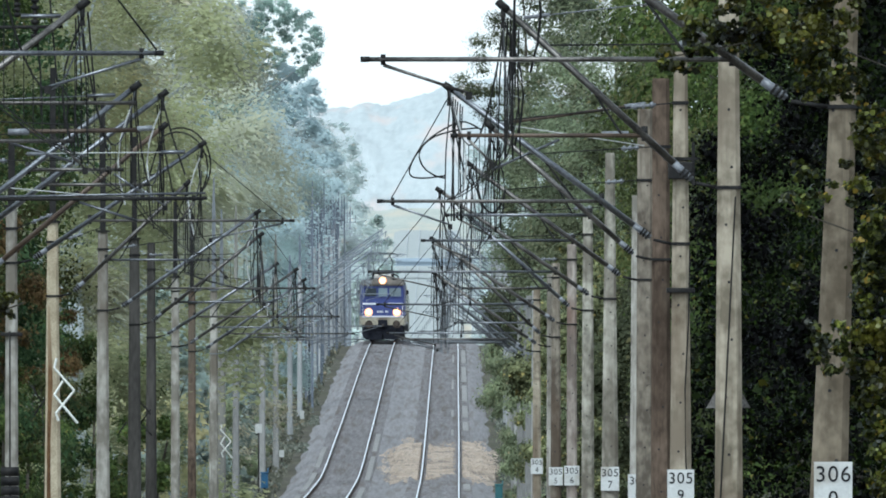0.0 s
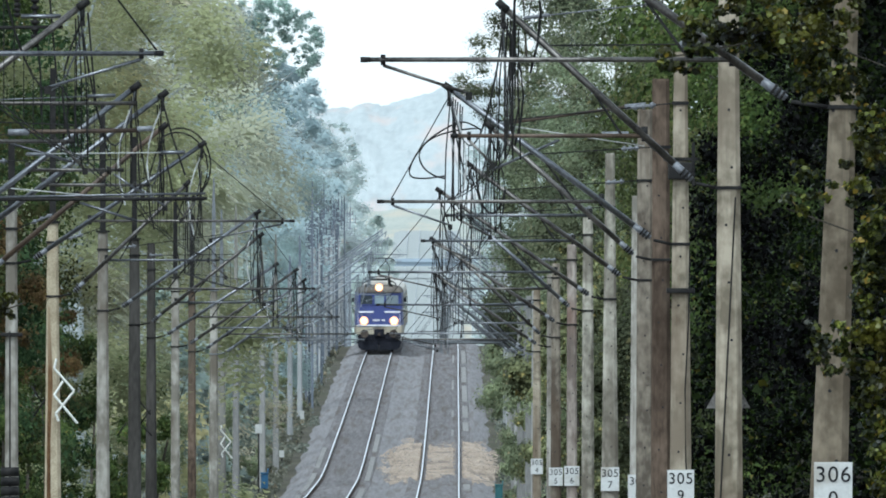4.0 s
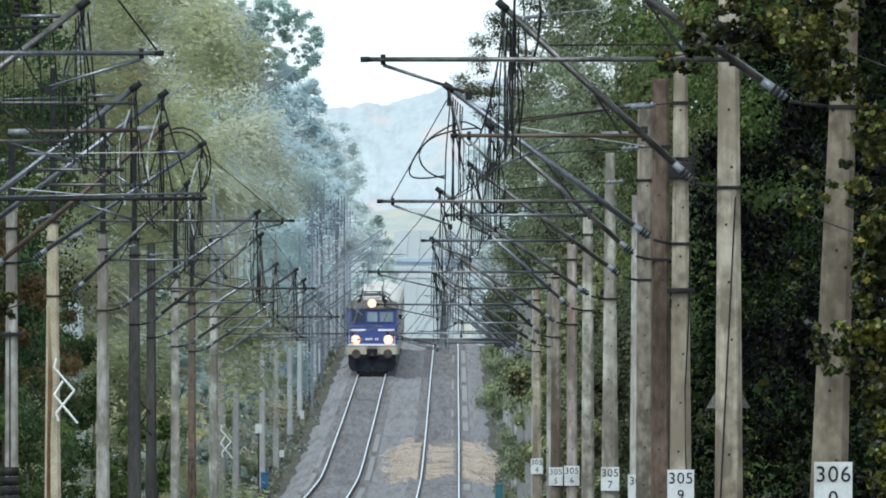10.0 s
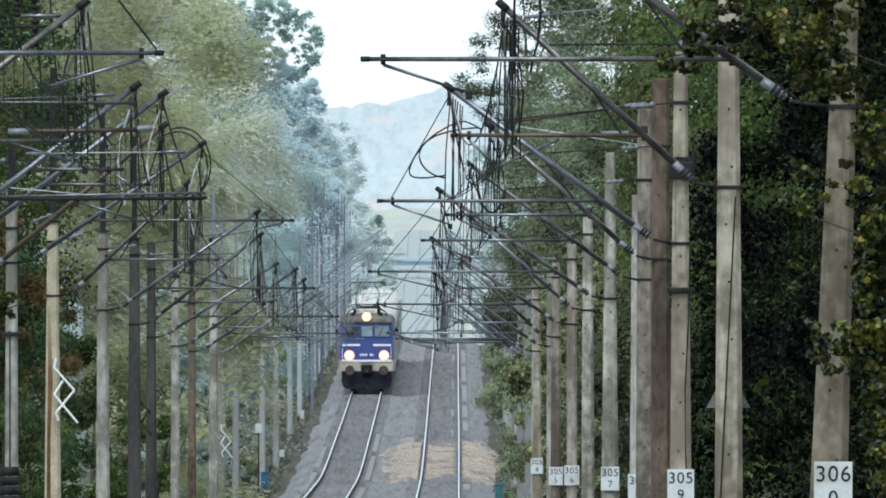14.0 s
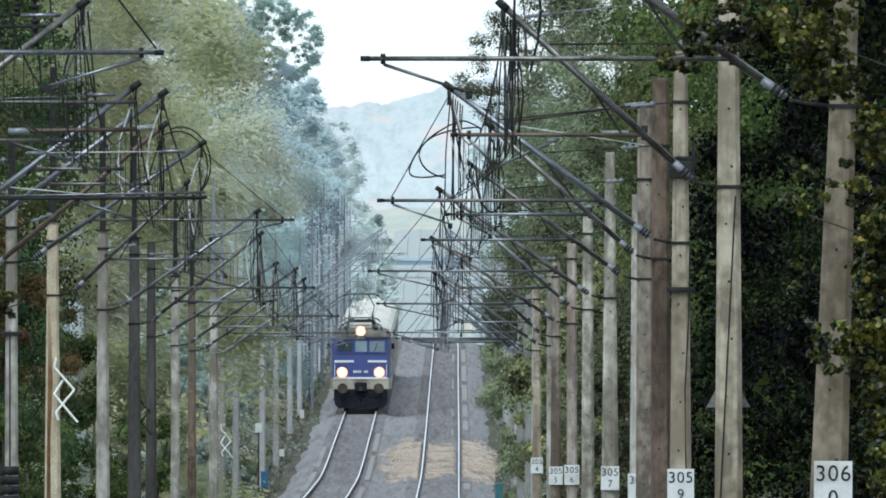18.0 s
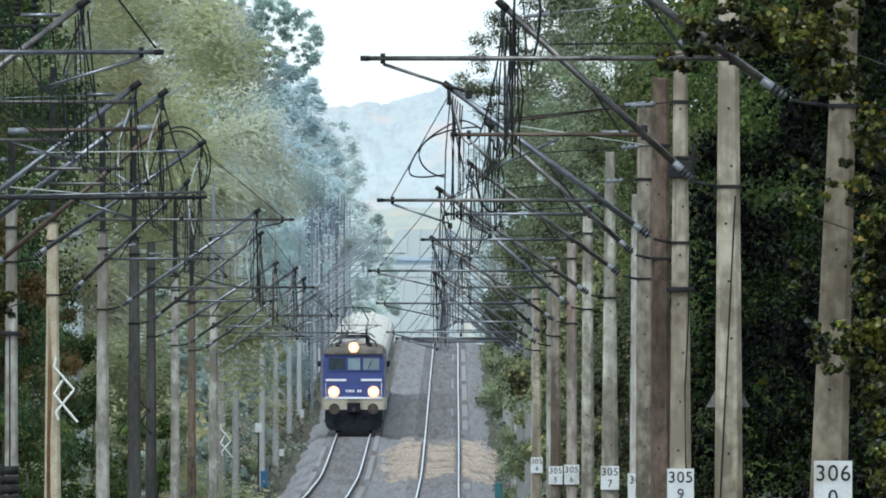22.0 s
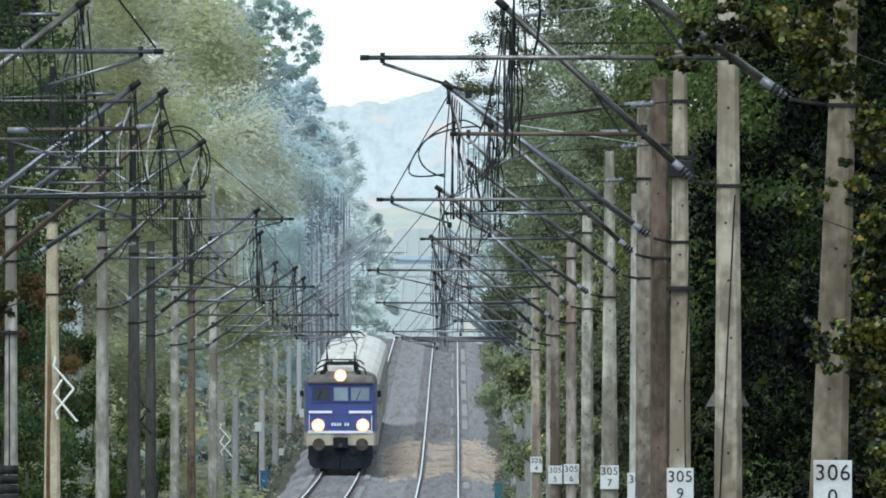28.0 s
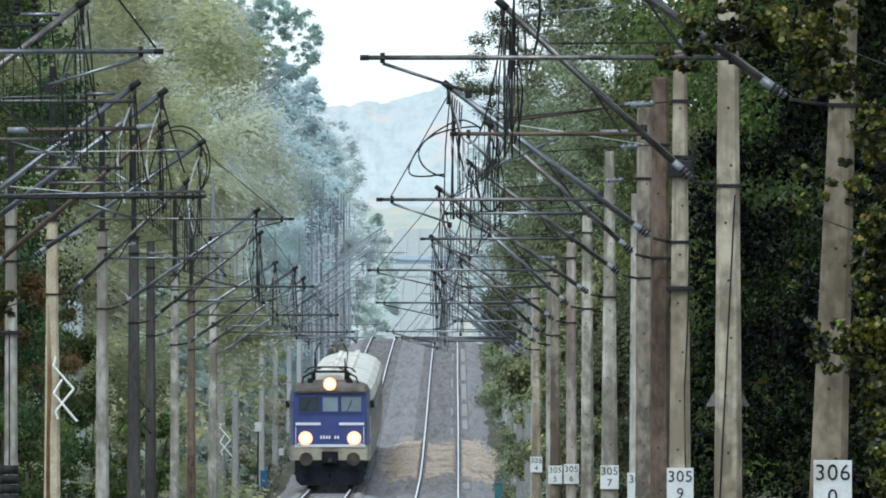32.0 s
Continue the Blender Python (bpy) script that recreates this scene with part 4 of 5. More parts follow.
    me.loops.foreach_set("vertex_index", np.arange(corners * n, dtype=np.int32))
    me.polygons.add(n)
    me.polygons.foreach_set("loop_start", np.arange(0, corners * n, corners, dtype=np.int32))
    me.update(calc_edges=True)
    me.materials.append(material)
    return me


def tree(name, seed, height, radius, low, leaf, count, material, label, clumps=70, trunk_r=0.22, extra=(), corners=3, puff=(0.12, 0.3), fill=0.34, loose=1.0, even=False):
    """A trunk with limbs and a crown of leaf clumps; low: where the crown begins, as a share of the height."""
    rng = np.random.default_rng(seed)
    t = thing(name, label, "tree", "trees along the line")
    bm = B()
    bend = rng.normal(0, 0.25, 2)
    spine = [Vector((bend[0] * u * u * 2, bend[1] * u * u * 2, -0.4 + (height * 0.9 + 0.4) * u)) for u in np.linspace(0, 1, 7)]
    for i in range(6):
        tube(bm, spine[i], spine[i + 1], trunk_r * (1 - i / 6.5), trunk_r * (1 - (i + 1) / 6.5), 8)
    bark = BARK_HAZED if even else BARK
    part("trunk", bm, bark, t)
    cs, rs = [], []
    boughs = max(8, clumps // 5)
    for i in range(boughs):
        v = (i + rng.uniform()) / boughs
        u = low + (1 - low) * v
        prof = (0.5 + 0.7 * math.sin(math.pi * min(v * 0.85 + 0.12, 1))) * (1 if v < 0.75 else 1 - 0.7 * (v - 0.75) / 0.25)
        ang = i * 2.4 + rng.uniform(-0.6, 0.6)
        away = Vector((math.cos(ang), math.sin(ang), 0))
        size = radius * rng.uniform(0.9, 1.55) * puff[1] * (0.7 + 0.3 * prof)
        c = away * radius * prof * rng.uniform(0.4, 0.78) + Vector((0, 0, height * u - 0.4 * size))
        k = min(int(u * 5.5), 5)
        if i % 3 == 0:
            part("limb", line(B(), [spine[k], spine[k].lerp(c, 0.4) + Vector((0, 0, 0.3)), spine[k].lerp(c, 0.7)], trunk_r * 0.24 * (1 - 0.5 * v), 5), bark, t)
        for q in range(9):
            way = Vector(rng.normal(size=3)).normalized() + away * 0.5 + Vector((0, 0, 0.3))
            way.normalize()
            cs.append(c + Vector((way.x, way.y, way.z * 0.75)) * size * rng.uniform(0.45, 1.0))
            rs.append(size * rng.uniform(0.28 + 0.1 * loose, 0.5 + 0.25 * loose))
    for c, r in extra:
        cs.append(Vector(c))
        rs.append(r)
    rs = np.array(rs)
    which = rng.choice(len(cs), count, p=rs ** 2 / (rs ** 2).sum())
    g = rng.normal(size=(count, 3))
    g /= np.linalg.norm(g, axis=1)[:, None]
    g *= (rng.uniform(0.3, 1.0, count) ** 0.5)[:, None] * np.array([1, 1, 0.7])
    pts = np.array([list(c) for c in cs])[which] + g * rs[which][:, None] * rng.uniform(0.95 - 0.25 * loose, 1.1 + 0.3 * loose, count)[:, None]
    centre = np.array([[0, 0, height * (0.5 + 0.3 * low)]])
    out = pts - centre
    out /= np.linalg.norm(out, axis=1)[:, None]
    turn = g / np.linalg.norm(g, axis=1)[:, None] * 0.8 + out * 0.3 + np.array([0, 0, 0.35])
    if even:
        # leaves turned one way, which flattens their shading as haze would
        turn = turn * 0.25 + np.array([0, -0.4, 0.6])
    size = np.full(count, leaf)
    inner = int(count * fill)
    if inner:
        # larger inner leaves close the gaps
        pts[:inner] = (pts[:inner] - g[:inner] * rs[which[:inner]][:, None] * 0.45)
        size[:inner] *= 1.9 if even else 1.5
    crown = new("crown", leaf_mesh("crown", pts, size, material, rng, turn, 0.12 if even else (0.28 if corners == 3 else 0.8), corners))
    crown.parent = t
    return t


def plant(proto, x, d, turn, scale=1.0, sink=0.0):
    c = copy_thing(proto, pose(x, d, ground_z(x, d) - sink, 0, 0, turn))
    c.scale = (scale, scale, scale)
    return c


near_a = tree("hornbeam_tree", 11, 12, 3.2, 0.05, 0.078, 28000, LEAF_NEAR, "leafy tree, shaded hollows painted dark, foliage down to the ground", 150, loose=0.35, corners=4)
near_b = tree("hornbeam_tree", 12, 13, 3.6, 0.06, 0.078, 28000, LEAF_NEAR, "leafy tree, shaded hollows painted dark, foliage down to the ground", 150, loose=0.35, corners=4)
mid_a = tree("oak_tree", 21, 21, 4.8, 0.08, 0.1, 35000, LEAF_MID, "tall green tree at the edge of the cutting", 120, 0.3, loose=0.6)
mid_b = tree("oak_tree", 22, 22, 5.2, 0.1, 0.1, 35000, LEAF_MID, "tall green tree at the edge of the cutting", 120, 0.3, loose=0.6)
pale_a = tree("willow_tree", 31, 21, 5.0, 0.06, 0.092, 45000, LEAF_HAZED_WILLOW, "tall green tree paled with painted haze, edge of the wood", 120, 0.3, even=True)
pale_b = tree("birch_tree", 32, 22, 4.6, 0.06, 0.092, 45000, LEAF_HAZED_WILLOW, "tall tree turning brown, paled with painted haze, edge of the wood", 110, 0.3, even=True)
far_a = tree("oak_tree", 41, 20, 5.6, 0.12, 0.17, 28000, LEAF_FAR, "tall tree beside the line, painted blue-green with haze", 120, 0.3, even=True)
far_b = tree("oak_tree", 42, 19, 6.0, 0.1, 0.17, 28000, LEAF_FAR, "tall tree beside the line, painted blue-green with haze", 120, 0.3, even=True)
PROTOS = [near_a, near_b, mid_a, mid_b, pale_a, pale_b, far_a, far_b]
rnd = random.Random(5)


def row(side_x, ds, kinds, jitter=1.0, grow=1.0):
    for i, d in enumerate(ds):
        p = kinds[i % len(kinds)]
        plant(p, side_x(d) + rnd.uniform(-jitter, jitter), d, rnd.uniform(0, 360), grow * rnd.uniform(0.9, 1.12))


oak_a = tree("oak_tree", 91, 26, 4.9, 0.1, 0.092, 46000, LEAF_OAK, "tall spreading oak against the sky, painted blue-green with haze", 90, 0.35, even=True)
oak_b = tree("oak_tree", 92, 25, 4.9, 0.06, 0.092, 46000, LEAF_OAK, "tall spreading oak against the sky, painted blue-green with haze", 90, 0.35, even=True)
PROTOS += [oak_a, oak_b]
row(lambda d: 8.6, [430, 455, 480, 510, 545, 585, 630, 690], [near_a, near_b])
row(lambda d: 9.5, [600, 720, 780], [mid_a, mid_b], 0.6)
sallow_a = tree("willow_tree", 33, 21, 5.0, 0.06, 0.1, 35000, LEAF_SALLOW, "tall olive-green tree at the edge of the wood", 120, 0.3, loose=0.6)
sallow_b = tree("birch_tree", 34, 22, 4.6, 0.06, 0.1, 35000, LEAF_SALLOW, "tall olive-green tree beside the line", 110, 0.3, loose=0.6)
olive_a = tree("willow_tree", 35, 22, 5.0, 0.06, 0.1, 36000, LEAF_OLIVE, "tall olive tree paled with painted haze, edge of the wood", 120, 0.3, loose=0.6)
holes = random.Random(29)
LACE = []
while len(LACE) < 240:
    x, z = holes.uniform(-3.4, 3.4), holes.uniform(-2.4, 2.4)
    gap = min(math.hypot(x + 1.5, z - 0.6) - 0.75, math.hypot(x - 0.3, z - 0.2) - 0.3, math.hypot(x - 1.7, z + 1.1) - 0.45, math.hypot(x + 0.2, z - 1.7) - 0.4)
    if (x / 3.2) ** 2 + (z / 2.2) ** 2 < 1 and z > -1.5 and gap > 0:
        LACE.append(((x + 1.3, holes.uniform(-1.5, 1.5), 18.3 + z + 0.12 * x), holes.uniform(0.1, 0.32)))
crown_a = tree("oak_tree", 95, 20.5, 1.7, 0.7, 0.085, 52000, LEAF_HAZED_TEAL, "spreading oak with gaps in its crown, painted blue-green with haze", 40, 0.2, extra=LACE, loose=1.6, fill=0.15)
for tip in ((0.8, 0, 17.0), (2.3, 0, 16.9), (3.2, 0, 17.3), (0.4, 0, 18.6), (1.6, 0, 18.6)):
    part("limb", line(B(), [(0, 0, 14.5), (tip[0] * 0.45, 0, 14.6 + 0.45 * (tip[2] - 14.5)), tip], 0.04, 5), BARK_HAZED, crown_a)
crown_b = tree("ash_tree", 96, 27, 4.0, 0.4, 0.1, 36000, LEAF_ASH, "tall grey-green ash against the sky", 110, 0.3, loose=0.5)
PROTOS += [olive_a, sallow_a, sallow_b, crown_a, crown_b]
row(lambda d: 9.5, [850, 930], [sallow_a, sallow_b], 0.6)
row(lambda d: 8.4, [1010, 1090], [sallow_b, olive_a], 0.6, 1.05)
row(lambda d: 8.2, [1180, 1290, 1400], [olive_a], 0.5, 1.05)
row(lambda d: 8.2, [1530], [olive_a], 0.1)
plant(crown_b, 5.6, 1900, 40)
edge_a = tree("ash_tree", 97, 17, 2.1, 0.08, 0.12, 22000, LEAF_OLIVE, "slim hazy olive-green ash behind the masts", 110, 0.2, loose=1.0)
PROTOS += [edge_a]
for x, d in ((5.1, 1760), (5.7, 1450)):
    plant(edge_a, x, d, d)
deep_a = tree("hazel_tree", 81, 15, 4.2, 0.04, 0.09, 28000, LEAF_DEEP, "dark green tree with a few brown leaves", 130, 0.2, loose=0.5)
deep_b = tree("hazel_tree", 82, 14, 4.0, 0.04, 0.09, 28000, LEAF_DEEP, "dark green tree with a few brown leaves", 130, 0.2, loose=0.5)
PROTOS += [deep_a, deep_b]
row(lambda d: -11.9, [605, 655, 715], [deep_a, deep_b, deep_a], 0.4, 0.9)
row(lambda d: -12.0, [690], [deep_a], 0.3, 1.15)
row(lambda d: -13.6, [760, 800], [mid_a, sallow_b], 0.3, 0.9)
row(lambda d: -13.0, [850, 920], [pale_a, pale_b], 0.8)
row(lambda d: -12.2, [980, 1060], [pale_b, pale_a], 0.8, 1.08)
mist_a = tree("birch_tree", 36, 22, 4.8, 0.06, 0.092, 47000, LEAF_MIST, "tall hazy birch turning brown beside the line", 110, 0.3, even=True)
back_a = tree("birch_tree", 37, 23, 5.2, 0.06, 0.3, 8000, LEAF_MIST, "birch standing deeper in the wood, paled with painted haze", 80, 0.3, even=True)
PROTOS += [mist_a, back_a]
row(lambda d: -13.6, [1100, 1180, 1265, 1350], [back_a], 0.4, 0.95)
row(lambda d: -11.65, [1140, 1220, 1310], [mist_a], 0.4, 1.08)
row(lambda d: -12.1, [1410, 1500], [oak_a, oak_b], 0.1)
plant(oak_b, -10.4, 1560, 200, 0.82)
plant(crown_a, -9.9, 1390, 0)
far_c = tree("oak_tree", 43, 21, 2.7, 0.1, 0.15, 26000, LEAF_FAR, "oak leaning towards the line, painted blue-green with haze", 120, 0.3, even=True, loose=1.5)
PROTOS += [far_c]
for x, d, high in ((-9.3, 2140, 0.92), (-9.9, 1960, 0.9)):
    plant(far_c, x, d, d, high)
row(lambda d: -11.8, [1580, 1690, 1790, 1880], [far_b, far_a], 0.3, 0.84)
silver_a = tree("oak_tree", 71, 17, 5.5, 0.08, 0.26, 8000, LEAF_HAZED_REMOTE, "tree far down the line, paled with painted haze", 60, 0.3, even=True)
silver_b = tree("oak_tree", 72, 15, 5.0, 0.08, 0.26, 8000, LEAF_HAZED_REMOTE, "tree far down the line, paled with painted haze", 60, 0.3, even=True)
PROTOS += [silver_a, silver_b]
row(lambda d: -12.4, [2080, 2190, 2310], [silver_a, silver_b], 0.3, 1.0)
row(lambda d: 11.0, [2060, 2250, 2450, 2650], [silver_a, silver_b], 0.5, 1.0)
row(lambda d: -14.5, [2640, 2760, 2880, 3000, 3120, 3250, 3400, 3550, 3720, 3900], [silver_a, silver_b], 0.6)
birch_a = tree("birch_tree", 73, 8, 2.6, 0.08, 0.26, 4000, LEAF_BIRCH, "yellowish tree far down the line, paled with painted haze", 50, 0.15, even=True)
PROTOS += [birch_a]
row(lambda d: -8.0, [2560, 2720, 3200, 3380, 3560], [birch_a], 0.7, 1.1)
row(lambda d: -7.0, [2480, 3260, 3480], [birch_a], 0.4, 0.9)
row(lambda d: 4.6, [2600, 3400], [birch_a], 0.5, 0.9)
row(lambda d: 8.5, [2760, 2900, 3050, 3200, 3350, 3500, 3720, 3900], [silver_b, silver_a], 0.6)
bush_a = tree("shrub", 51, 9.0, 1.8, 0.04, 0.1, 13000, LEAF_MID, "green leafy shrub close to the track", 60, 0.1)
bush_b = tree("shrub", 52, 8.5, 1.8, 0.04, 0.1, 13000, LEAF_MID, "green leafy shrub close to the track", 60, 0.1)
bush_g = tree("elder_shrub", 57, 8.5, 1.8, 0.04, 0.1, 13000, LEAF_THICKET, "green leafy shrub between the masts", 60, 0.1)
bush_d = tree("shrub", 54, 3.0, 1.0, 0.03, 0.07, 6500, LEAF_BUSH, "low green shrub on the bank beside the track", 30, 0.04)
bush_c = tree("shrub", 53, 7.5, 1.9, 0.03, 0.11, 11000, LEAF_BUSH, "green leafy shrub close to the track, paled with painted haze", 45, 0.1)
bush_e = tree("shrub", 55, 8.5, 1.8, 0.04, 0.085, 16000, LEAF_BUSH, "green leafy shrub close to the track", 60, 0.1)
bush_h = tree("blackthorn_shrub", 59, 9.0, 1.8, 0.04, 0.12, 11000, LEAF_BLUR, "hazy blue-green shrub at the edge of the wood", 60, 0.1, even=True)
PROTOS += [bush_h]
rust_bush = tree("hornbeam_shrub", 58, 9.0, 1.2, 0.62, 0.06, 14000, LEAF_RUST, "shrub with rust-brown autumn leaves beside the line", 40, 0.07)
plant(rust_bush, -9.5, 745, 20, 0.8)
plant(rust_bush, -9.3, 655, 140, 0.9)
PROTOS += [rust_bush]
PROTOS += [bush_a, bush_b, bush_c, bush_d, bush_e, bush_g]
row(lambda d: 3.15, [1120, 1230, 1480], [bush_d], 0.2)
row(lambda d: -7.9, [1105, 1160, 1225, 1300, 1370, 1450, 1540], [bush_d], 0.3, 0.7)
row(lambda d: 4.15, [905, 940, 985, 1040, 1100], [bush_g, bush_g, bush_e, bush_g, bush_e], 0.12)
row(lambda d: 3.75 if d < 1400 else 4.35, [1165, 1285, 1500, 1590, 1690, 1800, 1900, 1960], [bush_c], 0.25)
row(lambda d: -10.4, [640, 690, 750, 820, 900], [bush_b, bush_a], 0.4, 0.8)
row(lambda d: -8.9, [870], [bush_b], 0.3, 0.75)
row(lambda d: -8.9, [930, 1000, 1080, 1170, 1260, 1360, 1470], [bush_e, bush_h, bush_h], 0.3, 0.75)
row(lambda d: -10.0, [1130, 1235, 1330, 1440, 1540], [bush_h], 0.3, 0.95)
bush_f = tree("shrub", 56, 9.0, 1.8, 0.04, 0.09, 15000, LEAF_ASH, "grey-green leafy shrub at the edge of the wood", 60, 0.1)
PROTOS += [bush_f]
row(lambda d: 6.0, [800, 850, 905, 970, 1040], [bush_f], 0.4, 1.2)
row(lambda d: 6.2, [1060, 1130, 1220, 1320], [bush_f], 0.3, 1.6)
row(lambda d: 5.4, [1270, 1390], [bush_f], 0.2, 1.6)
SPRIGS = [((0.02 * i % 0.9 + 1.35 + 0.16 * math.sin(i * 2.3), 0.2 * math.sin(i * 1.7), 5.55 + 0.36 * math.sin(i * 3.1)), 0.1 + 0.05 * math.sin(i)) for i in range(14)]
hazel = tree("hazel_shrub", 63, 6.0, 0.8, 0.3, 0.075, 9000, LEAF_FRONT, "hazel shrub with dark leaves reaching before a mast", 40, 0.06, extra=SPRIGS, corners=4, fill=0, loose=0.4)
part("bough", line(B(), [(0, 0, 3.6), (0.8, 0, 5.2), (1.9, 0, 5.6)], 0.012, 5), BARK, hazel)
hazel.matrix_basis = pose(-8.7, 505, ground_z(-8.7, 505))
# trees out of view, added to keep sky light off the near wood
shade_a = tree("hornbeam_tree", 64, 19, 4.6, 0.06, 0.34, 5000, LEAF_NEAR, "unseen tree added beside the line to shade the wood", 60, 0.3)
PROTOS += [shade_a]
row(lambda d: -12.5, [-40, 60, 160, 260, 340, 420], [shade_a], 0.6)
row(lambda d: 13.5, [-40, 60, 160, 260, 340, 420], [shade_a], 0.6)
back_b = tree("oak_tree", 65, 22, 5.0, 0.06, 0.16, 13000, LEAF_MID, "green oak standing deeper in the wood", 110, 0.3)
PROTOS += [back_b]
for x, d in ((13.0, 720), (12.5, 800), (12.0, 890), (11.5, 980)):
    plant(back_b, x, d, 40 * d, 1.05)
tuft = random.Random(17)
base_z = ground_z(5.35, 258)
# sprays of leaves by their span across the line, their height above the rail's datum and their size
SPRAYS = ((3.45, 3.8, 1.45, 3.0, 60, 0.06, 0.12), (3.58, 3.85, 0.7, 1.45, 24, 0.06, 0.12), (3.12, 3.45, 1.95, 2.5, 18, 0.04, 0.08), (3.02, 3.2, 2.05, 2.45, 6, 0.03, 0.05), (3.45, 3.8, 3.0, 4.4, 42, 0.05, 0.11),
          (2.85, 3.45, 3.3, 3.75, 18, 0.03, 0.07), (2.95, 3.5, 4.2, 5.2, 70, 0.04, 0.1), (2.2, 3.0, 4.62, 5.2, 48, 0.05, 0.1), (1.8, 2.25, 4.45, 4.75, 14, 0.04, 0.08), (1.95, 2.3, 4.7, 5.1, 10, 0.04, 0.08), (2.75, 2.95, 2.6, 2.9, 4, 0.03, 0.05))
CLUMPS = [((tuft.uniform(x0, x1) - 5.35, tuft.uniform(-0.4, 0.4), tuft.uniform(z0, z1) - base_z), tuft.uniform(r0, r1))
          for x0, x1, z0, z1, n, r0, r1 in SPRAYS for i in range(n)]
front_tree = tree("linden_tree", 61, 8.5, 1.0, 0.05, 0.052, 44000, LEAF_FRONT, "leafy linden with a few yellowing leaves before a mast", 40, 0.12, extra=CLUMPS, corners=5, fill=0, loose=0.9)
for pts in (((0, 0, 4.6), (-1.2, 0, 6.3), (-2.4, 0.1, 6.75), (-3.5, 0, 6.55)), ((0, 0, 2.6), (-1.0, 0, 3.9), (-2.2, 0.05, 4.1)), ((0, 0, 3.2), (-1.1, 0, 4.8), (-2.5, 0, 5.3)), ((0, 0, 1.6), (-1.0, 0, 2.8), (-1.75, 0, 3.1))):
    part("bough", line(B(), pts, 0.007, 5), BARK, front_tree)
front_tree.matrix_basis = pose(5.35, 258, base_z)
for p in PROTOS:
    for o in (*p.children_recursive, p):
        bpy.data.objects.remove(o)


def deep_wood(name, sign, seed):
    """The wood behind the first rows of trees."""
    rng = np.random.default_rng(seed)
    n = 18000
    x = sign * rng.uniform(17, 60, n) - (2 if sign < 0 else 0)
    y = rng.uniform(330, 2350, n)
    z = np.array([ground_z(float(a), float(b)) for a, b in zip(x, y)]) + rng.uniform(0.3, 1, n) ** 0.7 * rng.uniform(10, 18, n)
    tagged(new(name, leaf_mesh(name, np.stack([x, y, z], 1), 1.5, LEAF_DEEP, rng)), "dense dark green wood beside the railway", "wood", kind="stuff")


def verge_grass(name, x0, x1, seed):
    """Rank grass and litter along the foot of the masts."""
    rng = np.random.default_rng(seed)
    n = 16000
    x, y = rng.uniform(x0, x1, n), rng.uniform(560, 2050, n)
    tuft_high = 0.06 + 0.3 * rng.uniform(0, 1, n) ** 2 * (0.4 + 0.6 * np.abs(np.sin(y * 0.11 + 2 * np.sin(y * 0.037))))
    z = np.array([ground_z(float(a), float(b)) for a, b in zip(x, y)]) + tuft_high
    side = rng.normal(size=(n, 3)) * np.array([1, 1, 0.35])
    tagged(new(name, leaf_mesh(name, np.stack([x, y, z], 1), 0.2, GRASS, rng, side)), "rank dry grass along the foot of the masts", "grass", kind="stuff")


def bank_weeds(name, x0, x1, seed, rise):
    """Ragged weeds where the bank meets the ballast, thick in places and bare in others."""
    rng = np.random.default_rng(seed)
    n = 30000
    x, y = rng.uniform(x0, x1, n), rng.uniform(900, 2000, n)
    thick = np.array([noise.noise(Vector((a * 0.9, b * 0.02, seed))) + 0.5 * noise.noise(Vector((a * 2.0, b * 0.07, seed + 9))) for a, b in zip(x, y)])
    away = np.abs(x - rise) / abs(x1 - x0)
    keep = thick - 0.9 * away + 0.5 > 0.15
    x, y, thick, away = x[keep], y[keep], thick[keep], away[keep]
    z = np.array([ground_z(float(a), float(b)) for a, b in zip(x, y)]) + (0.1 + 0.9 * np.clip(thick + 0.3, 0, 1) * (1 - away)) * rng.uniform(0, 1, len(x))
    side = rng.normal(size=(len(x), 3)) * np.array([1, 1, 0.35]) + np.array([0, -0.5, 0.6])
    tagged(new(name, leaf_mesh(name, np.stack([x, y, z], 1), 0.13, WEED, rng, side)), "ragged grey-green weeds on the bank beside the ballast", "weeds", kind="stuff")


bank_weeds("bank_weeds", -8.6, -5.9, 31, -8.6)
bank_weeds("bank_weeds", 2.2, 4.2, 32, 4.2)
verge_grass("verge_grass", -9.6, -6.55, 21)
verge_grass("verge_grass", 2.75, 5.2, 22)
deep_wood("wood", 1, 7)
deep_wood("wood", -1, 8)


# ---------------------------------------------------------------- far distance
def hill_wood():
    """A wooded slope seen far off: a rising sheet of rounded crowns, rank above rank."""
    rng = random.Random(77)
    nx, ny, wide = 260, 110, 45.0
    domes = {}
    for i in range(900):
        x, v, r = rng.uniform(-wide, wide), rng.uniform(0, 1), rng.uniform(0.9, 2.2)
        for c in range(int((x - r) // 4), int((x + r) // 4) + 1):
            domes.setdefault(c, []).append((x, v, r, rng.uniform(0.2, 0.38)))
    vs, fs = [], []
    for j in range(ny + 1):
        v = j / ny
        for i in range(nx + 1):
            x = -wide + 2 * wide * i / nx
            crest = EYE + 20.0 + min(max(0.2 * (x + 15), -8), 4) + 1.2 * noise.noise(Vector((x * 0.08, 0, 0))) + 0.5 * noise.noise(Vector((x * 0.3, 3, 0)))
            lump = 0.0
            for cx, cv, r, h in domes.get(int(x // 4), ()):
                q = ((x - cx) / r) ** 2 + ((v - cv) / (0.018 * r)) ** 2
                if q < 1:
                    lump = max(lump, h * r * math.sqrt(1 - q))
